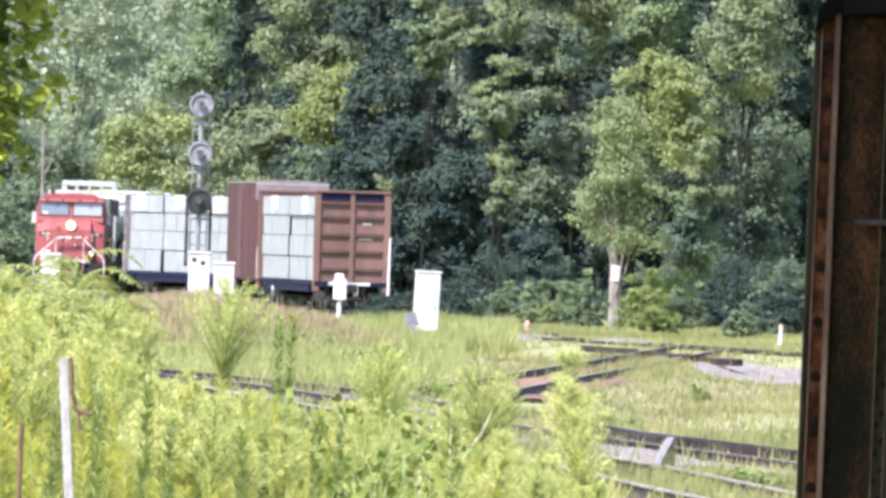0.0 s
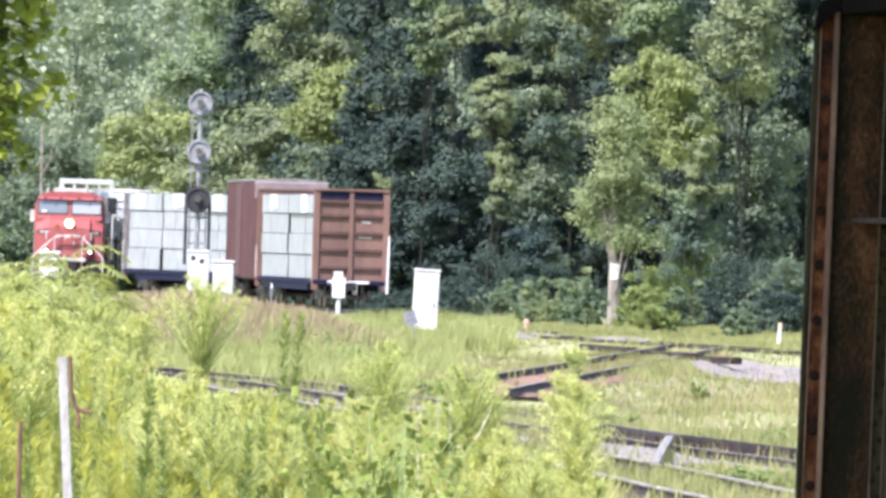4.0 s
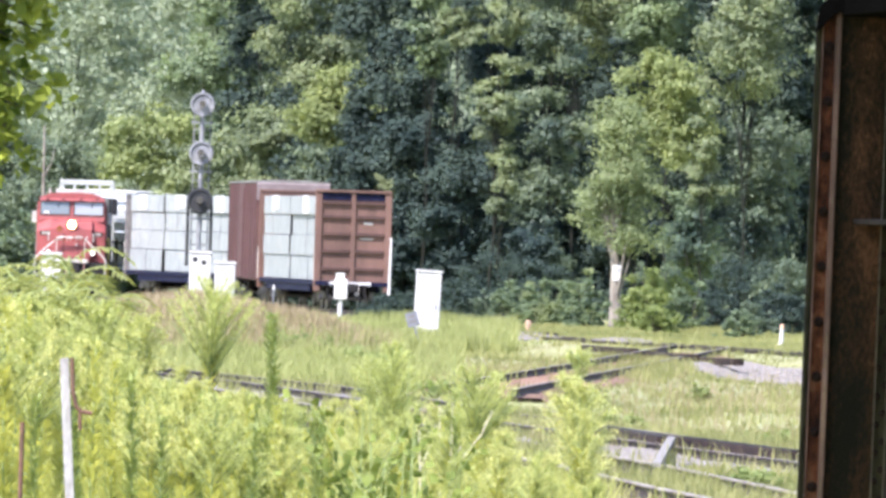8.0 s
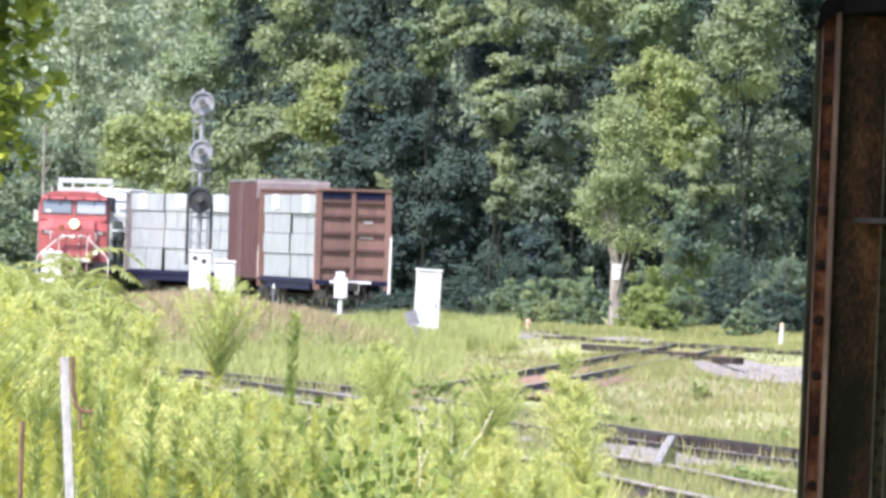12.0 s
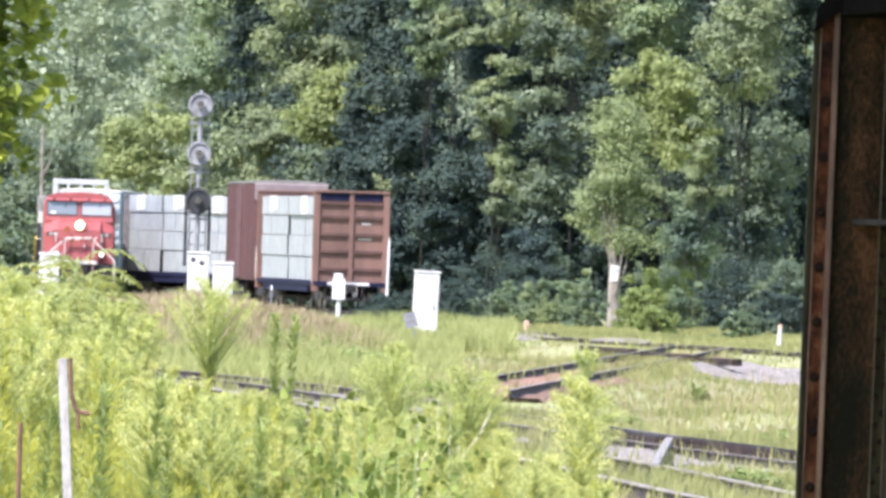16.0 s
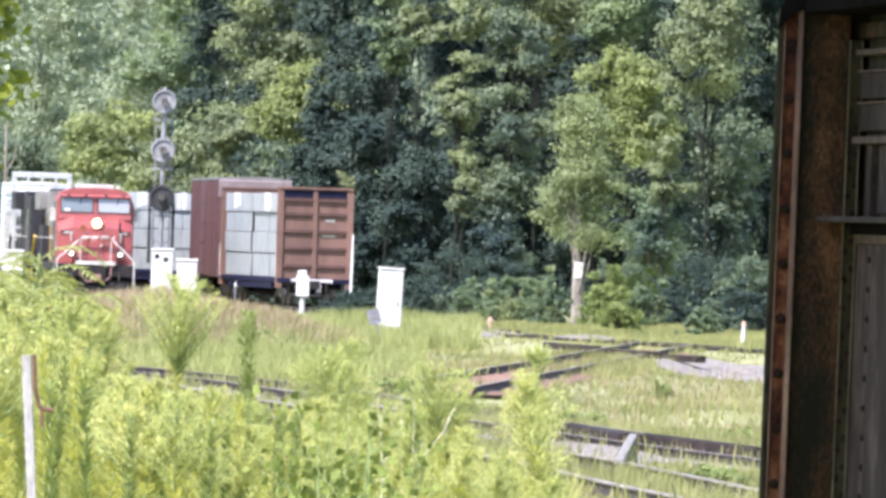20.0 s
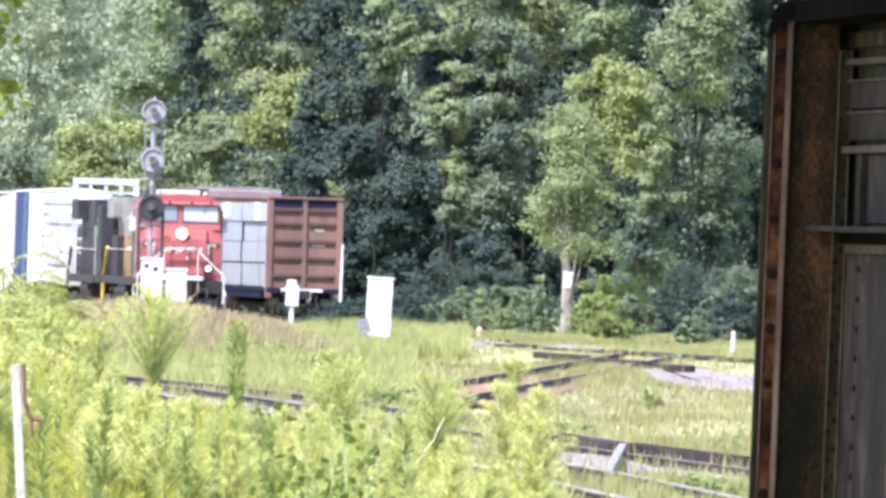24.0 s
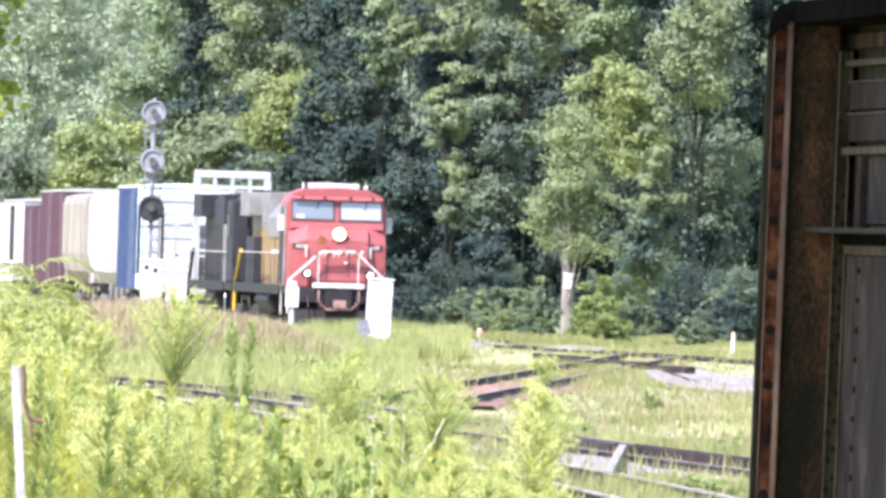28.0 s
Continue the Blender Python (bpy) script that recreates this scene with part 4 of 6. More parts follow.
def signal_mast(x, y):
    z = gz(x, y)
    e = thing("railway_signal", Matrix.Translation((x, y, z)), "grey mast signal with three round searchlight heads", "railway signal")
    part("mast", rod((0, 0, 0), (0, 0, 6.78 - z), 0.065, seg=14), M_SIGNAL, e)
    part("base", box(-0.25, 0.25, -0.25, 0.25, -0.1, 0.25, 0.03), M_SIGNAL, e)
    part("finial", rod((0, 0, 6.74 - z), (0, 0, 6.92 - z), 0.08, 0.02, seg=12), M_SIGNAL, e)
    for i, h in enumerate((6.5, 5.17, 3.88)):
        h -= z
        dark = i == 2
        head = part("signal_head", rod((0, -0.14, h), (0, -0.20, h), 0.36 if dark else 0.33, seg=30), M_SIGNAL_DARK if dark else M_SIGNAL, e, "black round signal target" if dark else "grey round signal target")
        part("lamp_housing", rod((0, 0.15, h), (0, -0.14, h), 0.2, seg=18), M_SIGNAL_DARK, head)
        part("hood", rod((0, -0.2, h), (0, -0.42, h + 0.02), 0.11, seg=18), M_SIGNAL if not dark else M_SIGNAL_DARK, head)
        part("lens", rod((0, -0.421, h + 0.02), (0, -0.43, h + 0.02), 0.09, seg=18), M_GLASS_DARK, head)
        bm = bmesh.new()
        ring = [(math.cos(a) * 0.30, -0.22, h + math.sin(a) * 0.30) for a in np.linspace(0, 2 * math.pi, 21)]
        pipe(ring, 0.035, 6, bm)
        part("target_rim", bm, M_SIGNAL if not dark else M_SIGNAL_DARK, head)
        part("bracket", box(-0.3, 0.3, -0.05, 0.05, h - 0.52, h - 0.46), M_SIGNAL, e)
    for sx in (-0.32, 0.32):
        part("ladder_stay", pipe([(sx * 0.5, 0.05, 4.0 - z), (sx, 0.1, 3.75 - z), (sx, 0.12, 2.1 - z)], 0.045, 8), M_SIGNAL_DARK, e, "dark iron ladder stay")
    for sx in (-0.22, 0.22):
        part("ladder_rail", rod((sx, 0.25, 0), (sx, 0.25, 6.3 - z), 0.02, seg=6), M_SIGNAL, e)
    for h in np.arange(0.5, 6.1 - z, 0.35):
        part("rung", rod((-0.22, 0.25, h), (0.22, 0.25, h), 0.015, seg=6), M_SIGNAL, e)
    return e


signal_mast(-6.69, 370)


def cabinet(name, x, y, w, d, h, label, lean=0.0, turn=0.0):
    e = thing(name, Matrix.Translation((x, y, gz(x, y))) @ pose(0, 0, 0, 0, lean, turn), label, "equipment cabinet", "white railway cabinets")
    part("body", box(-w / 2, w / 2, -d / 2, d / 2, 0.1, h - 0.06, 0.015), M_WHITE, e)
    part("roof", box(-w / 2 - 0.03, w / 2 + 0.03, -d / 2 - 0.04, d / 2 + 0.04, h - 0.06, h, 0.015), M_WHITE, e)
    part("plinth", box(-w / 2 + 0.03, w / 2 - 0.03, -d / 2 + 0.03, d / 2 - 0.03, -0.3, 0.1), M_BALLAST, e)
    door = part("door", box(-w / 2 + 0.05, w / 2 - 0.05, -d / 2 - 0.02, -d / 2, 0.18, h - 0.14, 0.008), M_WHITE, e)
    part("handle", box(w / 2 - 0.15, w / 2 - 0.11, -d / 2 - 0.05, -d / 2 - 0.02, h * 0.5, h * 0.5 + 0.16), M_SIGNAL, door)
    return e


cabinet("tall_equipment_cabinet", -0.46, 385, 0.68, 0.6, 2.22, "tall white steel equipment cabinet leaning a little in grass", lean=2.0, turn=4)
c = cabinet("relay_cabinet", -6.55, 366, 0.56, 0.5, 2.25, "white relay cabinet with dark vents beside the signal mast")
for vx in (-0.14, 0.1):
    part("vent", rod((vx, -0.275, 2.02 - (0.08 if vx > 0 else 0)), (vx, -0.262, 2.02 - (0.08 if vx > 0 else 0)), 0.075, seg=14), M_SIGNAL_DARK, c)
cabinet("low_relay_cabinet", -11.15, 386, 0.55, 0.5, 2.2, "small white cabinet half hidden by shrubs")
cabinet("low_relay_cabinet", -5.88, 366, 0.54, 0.5, 2.02, "lower white relay cabinet behind tall weeds")


def box_on_post(x, y):
    z = gz(x, y)
    e = thing("switch_box_on_post", Matrix.Translation((x, y, z)), "white signal box on a slim white post", "signal box")
    part("post", rod((0, 0, -0.1), (0, 0, 1.2 - z), 0.07, seg=12), M_WHITE, e)
    part("housing", box(-0.19, 0.19, -0.14, 0.14, 1.18 - z, 1.78 - z, 0.02), M_WHITE, e)
    part("lid", box(-0.15, 0.11, -0.12, 0.12, 1.78 - z, 1.95 - z, 0.02), M_WHITE, e)


box_on_post(-3.0, 400)


def tilted_sign(x, y):
    z = gz(x, y)
    e = thing("track_sign", Matrix.Translation((x, y, z)) @ pose(0, 0, 0, 0, -17, 0), "small grey square sign on a leaning thin post", "sign")
    part("post", rod((0, 0, -0.1), (0, 0, 1.07), 0.024, seg=8), M_SIGN, e)
    plate = part("plate", box(-0.16, 0.16, -0.04, -0.025, 0.74, 1.12, 0.004), M_SIGN, e)
    bm = bmesh.new()
    for i in range(2):
        box(-0.1, 0.08, -0.044, -0.04, 0.84 + 0.13 * i, 0.9 + 0.13 * i, bm=bm)
    part("marking_bars", bm, M_TRUCK, plate)


tilted_sign(-0.48, 352)


def marker(name, x, y, h, mat, top, label, r=0.05):
    z = gz(x, y)
    e = thing(name, Matrix.Translation((x, y, z)), label, "marker stake")
    part("stake", rod((0, 0, -0.1), (0.02, 0, h), r, r * 0.8, seg=10), mat, e)
    part("cap", rod((0.02, 0, h), (0.02, 0, h + 0.14), r * 1.2, r * 0.7, seg=10), top, e)


marker("marker_stake", 10.28, 410, 0.62, M_WHITE, M_ORANGE, "white marker stake with a faded orange top", 0.07)
marker("marker_stake", 2.62, 412, 0.42, M_ORANGE, M_ORANGE, "stubby faded orange marker by the track", 0.09)
marker("marker_stake", -4.9, 392, 1.3, M_SIGN, M_WHITE, "thin stake with a small white cap", 0.03)


def switch_gear():
    """Heavy creosoted timbers end to end along the near rail, a pale bar across, stones and old iron."""
    runs = (((2.38, 192.1, 0.44), (3.03, 183.2, 0.44)), ((3.28, 186.2, 0.41), (4.75, 179.5, 0.36)), ((4.8, 179.2, 0.34), (6.1, 168.5, 0.3)))
    for a, b in runs:
        a, b = Vector(a), Vector(b)
        g = thing("crossing_timber", look(a, b), "long dark creosoted timber beside the rail", "timber", "crossing timbers")
        n = (b - a).length
        part("timber", box(-0.07, 0.07, -0.26, 0.0, -n, 0, 0.02), M_TIMBER, g)
        part("cap_strip", box(-0.075, 0.02, 0.0, 0.02, -n, -0.2, 0.006), M_BLACK, g, "tarred cap strip")
        for k in range(5):
            part("bolt", box(-0.085, 0.085, -0.16, -0.12, -n * (0.08 + 0.21 * k) - 0.12, -n * (0.08 + 0.21 * k), 0.004), M_IRON, g)
    e = thing("broken_iron_casting", Matrix.Translation((2.29, 192.3, 0.2)) @ pose(0, 0, 0, 0, 8, -6), "broken black iron casting against the timber's end", "scrap iron")
    part("casting", sideways([(-0.16, 0.0), (0.1, -0.02), (0.12, 0.22), (0.0, 0.2), (-0.05, 0.27), (-0.1, 0.16), (-0.2, 0.14)], -0.2, 0.2), M_BLACK, e)
    part("lug", box(-0.26, -0.14, -0.1, 0.1, 0.06, 0.12, 0.01), M_BLACK, e)
    f = thing("concrete_bar", Matrix.Translation((2.96, 176, 0.39)) @ pose(0, 0, 0, 0, 0, -1.4), "pale concrete bar laid across the near tracks", "bar")
    part("bar", box(-0.055, 0.055, -13.2, 9.5, -0.03, 0.03, 0.01), M_CONCRETE, f)
    q = thing("concrete_block", Matrix.Translation((3.42, 186.5, 0.14)) @ pose(0, 0, 0, 0, 4, 20), "small pale concrete block beside the rail", "block")
    part("block", box(-0.11, 0.11, -0.25, 0.25, 0.0, 0.16, 0.03), M_CONCRETE, q)
    for a, b in (((3.85, 359, 0.36), (4.95, 346, 0.4)), ((5.25, 340, 0.38), (6.2, 331, 0.42)), ((6.1, 333, 0.34), (7.2, 327, 0.38)), ((1.9, 399.5, 0.42), (3.3, 393.5, 0.42))):
        a, b = Vector(a), Vector(b)
        g = thing("discarded_tie", look(a, b), "dark discarded tie lying by the track", "railway tie", "discarded ties")
        part("tie", box(-0.13, 0.13, -0.17, 0.0, -(b - a).length, 0, 0.03), M_TIMBER, g)


switch_gear()


def ballast_heap(x, y, rx, ry, h, seed):
    rng = np.random.default_rng(seed)
    n = 4200
    a, r = rng.uniform(0, 2 * np.pi, n), np.sqrt(rng.uniform(0, 1, n))
    px, py = x + np.cos(a) * r * rx, y + np.sin(a) * r * ry
    pz = ground_z(px, py) + h * (1 - r ** 2)
    octa = np.array([[1, 0, 0], [-1, 0, 0], [0, 1, 0], [0, -1, 0], [0, 0, 1], [0, 0, -1]], float)
    of = np.array([[0, 2, 4], [2, 1, 4], [1, 3, 4], [3, 0, 4], [2, 0, 5], [1, 2, 5], [3, 1, 5], [0, 3, 5]])
    v = octa[None] * rng.uniform(0.025, 0.085, (n, 1, 3)) + np.stack([px, py, pz], -1)[:, None]
    f = of[None] + (np.arange(n) * 6)[:, None, None]
    tagged(raw("ballast_stones", v.reshape(-1, 3), f.reshape(-1, 3), M_HEAP), "loose pale ballast stones heaped by the track", "stones", kind="stuff")


ballast_heap(8.1, 336, 1.8, 13, 0.08, 1)
ballast_heap(6.3, 322, 0.9, 5, 0.1, 6)
ballast_heap(2.4, 397, 1.3, 12, 0.1, 2)
ballast_heap(5.2, 383, 1.0, 5, 0.1, 8)
ballast_heap(2.7, 180, 0.7, 7, 0.05, 9)
ballast_heap(2.9, 190, 0.7, 5, 0.06, 4)
ballast_heap(1.0, 187, 0.4, 5, 0.06, 5)


# ---- woods ----
def crown_leaves(rng, height, spread, low, leaf, count, shape, boughs, lean):
    """Leaves on sprigs round boughs, with gaps between them. Returns the leaves and the boughs' middles."""
    cs, rs = [], []
    for i in range(boughs):
        u = (i + rng.uniform(0.1, 0.9)) / boughs
        f = low + (1 - low) * u
        if shape == "cone":
            wide = spread * (1.0 - 0.72 * u) * (0.72 if u < 0.08 else 1.0)
        elif shape == "column":
            wide = spread * (0.75 + 0.25 * math.sin(math.pi * u))
        else:
            wide = spread * (0.3 + 0.7 * math.sin(math.pi * (0.12 + 0.8 * u)))
        br = min(spread, 2.9) * rng.uniform(0.28, 0.5)
        wide *= rng.uniform(0.7, 1.3)
        a, r = rng.uniform(0, 2 * np.pi), max(0.0, wide - br * 0.5) * math.sqrt(rng.uniform(0.1, 1))
        f += rng.normal(0, 0.035)
        cs.append((lean * f * height + math.cos(a) * r, math.sin(a) * r * 0.85, f * height - br * 0.5))
        rs.append(br)
    cs, rs = np.array(cs), np.array(rs)
    k = 10
    d = unit(rng.normal(0, 1, (boughs * k, 3)) + [0, 0, 0.35])
    own = np.repeat(np.arange(boughs), k)
    sc = cs[own] + d * (rs[own] * rng.uniform(0.35, 1.1, len(own)))[:, None] * [1.1, 1.1, 0.8]
    sr = rs[own] * rng.uniform(0.3, 0.58, len(own))
    which = rng.choice(len(own), count, p=sr ** 2 / (sr ** 2).sum())
    off = rng.normal(0, 1, (count, 3)) * [0.55, 0.55, 0.36]
    cen = sc[which] + off * sr[which][:, None]
    cen[:, 2] = np.maximum(cen[:, 2], 0.15)
    v, f = leaf_arrays(rng, cen, d[which] * 0.5 + off * 0.35 + [-0.1, -0.15, 0.45], np.full(count, leaf), loose=0.5)
    return v, f, cs


def tree(x, y, height, spread, mat, seed, label, low=0.15, trunk_mat=None, trunk_r=0.25, leaf=0.12, count=9000, boughs=26, lean=0.0, shape="round"):
    rng = np.random.default_rng(seed)
    e = thing("tree", Matrix.Translation((x, y, gz(x, y))), label, "tree", "edge of the wood")
    trunk_mat = trunk_mat or M_BARK_DEEP
    top = height * (0.86 if trunk_mat is M_BARK else 0.7)
    pts = [Vector((lean * (i / 6) * height + rng.normal(0, 0.07) * (i > 0), rng.normal(0, 0.07), -0.2 + top * i / 6)) for i in range(7)]
    part("trunk", pipe([pts[0], pts[0] + Vector((0, 0, 0.5)), *pts[1:]], [trunk_r * 1.5, trunk_r * 1.08] + [trunk_r * (1 - i / 7) for i in range(1, 7)], 10), trunk_mat, e, smooth=True)
    v, f, cs = crown_leaves(rng, height, spread, low, leaf, count, shape, boughs, lean)
    for cpos in cs[::2]:
        base = pts[min(5, max(1, int(cpos[2] / height * 5.2)))]
        mid = (Vector(cpos) + base) / 2 + Vector((0, 0, -0.25))
        part("limb", pipe([base, mid, cpos], (trunk_r * 0.28, trunk_r * 0.17, trunk_r * 0.06), 5), trunk_mat, e)
    raw("crown", v, f, mat, e)
    return e


def bush(x, y, h, r, mat, seed, label, leaf=0.12, count=3600):
    """Many-stemmed shrub: leaves on sprigs that reach out and up, ragged at the top."""
    rng = np.random.default_rng(seed)
    e = thing("bush", Matrix.Translation((x, y, gz(x, y))), label, "bush", "undergrowth along the wood")
    n = 34
    u = rng.uniform(0, 1, n)
    a = rng.uniform(0, 2 * np.pi, n)
    wide = r * np.sqrt(rng.uniform(0.02, 1, n)) * (1.0 - 0.45 * u)
    cs = np.stack([np.cos(a) * wide * 1.45, np.sin(a) * wide * 0.8, h * (0.08 + 0.84 * u) * (1 - 0.25 * (wide / r) ** 2)], 1)
    cs *= rng.uniform(0.72, 1.3, (n, 1))
    sr = r * rng.uniform(0.1, 0.28, n)
    which = rng.choice(n, count, p=sr ** 2 / (sr ** 2).sum())
    off = rng.normal(0, 1, (count, 3)) * [0.6, 0.6, 0.42]
    cen = cs[which] + off * sr[which][:, None]
    cen[:, 2] = np.abs(cen[:, 2])
    v, f = leaf_arrays(rng, cen, off * 0.4 + [0, -0.2, 0.5], np.full(count, leaf))
    raw("leaves", v, f, mat, e)
    bm = bmesh.new()
    for c0 in cs[:7]:
        rod((0, 0, -0.1), c0, 0.03, 0.01, seg=5, bm=bm)
    tagged(part("branching", bm, M_BARK_DARK, e), kind="stuff")


def build_woods():
    # x, y, height, spread, lowest bough, leaves, leaf size, count, shape, boughs
    rows = [
        (-21.0, 760, 21, 6.5, 0.1, L_HAZE, 0.15, 22000, "round", 40), (-13.5, 790, 24, 6.5, 0.15, L_HAZE, 0.15, 22000, "round", 40), (-27, 740, 17, 5.5, 0.05, L_HAZE, 0.15, 16000, "round", 34),
        (-22.5, 690, 8.6, 4.6, 0.05, L_DARK, 0.14, 16000, "round", 34), (-15.6, 705, 9.4, 4.8, 0.05, L_YELLOW, 0.16, 15000, "round", 36), (-18.9, 668, 7.2, 3.0, 0.05, L_DARK, 0.13, 11000, "round", 24),
        (-11.4, 650, 7.6, 2.6, 0.05, L_OLIVE, 0.14, 9000, "round", 22), (-8.6, 655, 9.2, 3.4, 0.05, L_OLIVE, 0.14, 11000, "round", 28), (-4.6, 640, 8.0, 3.0, 0.05, L_MID, 0.14, 9000, "round", 24),
        (7.6, 660, 24, 6, 0.08, L_DARK, 0.2, 11000, "column", 34), (14.5, 670, 24, 6, 0.08, L_DARK, 0.2, 11000, "column", 34), (2.0, 675, 25, 5.5, 0.08, L_DARK, 0.2, 11000, "column", 34), (-4.2, 690, 25, 5.5, 0.08, L_DARK, 0.2, 11000, "column", 34),
        # the shaded wall of the wood, its shade put into the L_SHADE leaf colour
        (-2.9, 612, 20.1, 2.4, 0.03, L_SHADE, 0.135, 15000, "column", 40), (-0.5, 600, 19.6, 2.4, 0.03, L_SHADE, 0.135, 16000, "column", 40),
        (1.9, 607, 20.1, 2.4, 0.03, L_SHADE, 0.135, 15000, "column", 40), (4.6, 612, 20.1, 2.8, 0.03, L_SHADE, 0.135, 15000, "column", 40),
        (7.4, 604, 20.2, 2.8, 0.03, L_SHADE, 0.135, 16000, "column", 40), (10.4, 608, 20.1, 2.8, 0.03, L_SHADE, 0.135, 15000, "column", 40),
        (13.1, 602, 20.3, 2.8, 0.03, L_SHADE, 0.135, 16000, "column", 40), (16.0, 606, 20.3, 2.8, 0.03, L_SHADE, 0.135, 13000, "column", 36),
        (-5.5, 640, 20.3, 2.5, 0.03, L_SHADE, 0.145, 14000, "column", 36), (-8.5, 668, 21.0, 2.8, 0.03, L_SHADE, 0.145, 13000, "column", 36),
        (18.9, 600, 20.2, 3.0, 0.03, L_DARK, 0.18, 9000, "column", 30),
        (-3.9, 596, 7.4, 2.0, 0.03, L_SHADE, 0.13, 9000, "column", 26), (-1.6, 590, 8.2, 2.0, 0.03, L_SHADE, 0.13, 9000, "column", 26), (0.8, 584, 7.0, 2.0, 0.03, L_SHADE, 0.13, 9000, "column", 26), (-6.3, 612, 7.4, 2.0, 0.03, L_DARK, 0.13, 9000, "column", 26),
        # crowns that stand out as sunlit, the sun partly put into paler leaves
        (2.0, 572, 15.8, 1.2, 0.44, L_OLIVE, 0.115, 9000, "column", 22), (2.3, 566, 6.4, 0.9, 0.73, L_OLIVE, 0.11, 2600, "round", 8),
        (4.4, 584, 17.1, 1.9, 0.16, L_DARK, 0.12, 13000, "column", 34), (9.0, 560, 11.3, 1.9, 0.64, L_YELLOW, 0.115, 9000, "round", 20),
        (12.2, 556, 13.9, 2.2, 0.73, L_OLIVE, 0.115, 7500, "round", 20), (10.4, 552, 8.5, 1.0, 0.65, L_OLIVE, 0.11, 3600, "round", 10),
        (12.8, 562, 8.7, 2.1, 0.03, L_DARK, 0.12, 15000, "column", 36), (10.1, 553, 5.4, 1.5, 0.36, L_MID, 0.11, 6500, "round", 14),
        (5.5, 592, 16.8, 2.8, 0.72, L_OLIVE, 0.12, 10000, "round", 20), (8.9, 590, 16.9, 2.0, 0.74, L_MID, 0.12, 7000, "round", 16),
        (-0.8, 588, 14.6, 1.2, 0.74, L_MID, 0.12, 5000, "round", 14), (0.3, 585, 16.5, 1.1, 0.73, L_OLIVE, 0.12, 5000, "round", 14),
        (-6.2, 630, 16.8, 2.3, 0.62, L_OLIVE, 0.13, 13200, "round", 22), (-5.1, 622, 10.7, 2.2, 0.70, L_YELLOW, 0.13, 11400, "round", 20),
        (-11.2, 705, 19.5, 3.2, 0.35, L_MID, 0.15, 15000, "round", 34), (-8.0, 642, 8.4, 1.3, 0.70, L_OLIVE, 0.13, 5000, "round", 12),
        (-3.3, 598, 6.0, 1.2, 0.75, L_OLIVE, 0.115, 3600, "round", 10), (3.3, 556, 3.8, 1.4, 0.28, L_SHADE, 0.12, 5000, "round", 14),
        (8.0, 568, 8.8, 1.3, 0.35, L_SHADE, 0.13, 7000, "column", 18),
    ]
    names = {L_HAZE.name: "tall tree at the back of the wood, haze put into its leaf colour", L_MID.name: "full leafy green tree at the wood's edge", L_YELLOW.name: "sunlit yellow-green tree at the wood's edge",
             L_OLIVE.name: "olive green broadleaf tree at the wood's edge", L_DARK.name: "dark green tree deep in the wood", L_SHADE.name: "tall tree of the wood's dark wall, shade put into its leaf colour"}
    for i, (x, y, h, sp, low, mt, lf, cnt, shape, nb) in enumerate(rows):
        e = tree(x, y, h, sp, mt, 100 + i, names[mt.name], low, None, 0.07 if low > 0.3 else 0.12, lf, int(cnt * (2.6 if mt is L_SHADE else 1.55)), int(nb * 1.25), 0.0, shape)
        if (x, y) == (5.5, 592):
            part("dead_branch", pipe([(2.3, -1.6, 13.1), (3.1, -2.4, 13.6), (3.5, -2.4, 13.75), (3.85, -2.4, 14.0)], (0.04, 0.032, 0.02, 0.008), 6), M_BARK, e, "bare bleached dead branch")
    e = tree(5.88, 458, 7.8, 1.7, L_POPLAR, 300, "slender olive tree with a pale bare trunk and white blaze", 0.42, M_BARK, 0.225, 0.075, 17000, 44, -0.022, "cone")
    part("blaze_mark", box(-0.165, 0.15, -0.235, -0.09, 1.66, 2.2, 0.03), M_WHITE, e, "white painted blaze on the trunk")
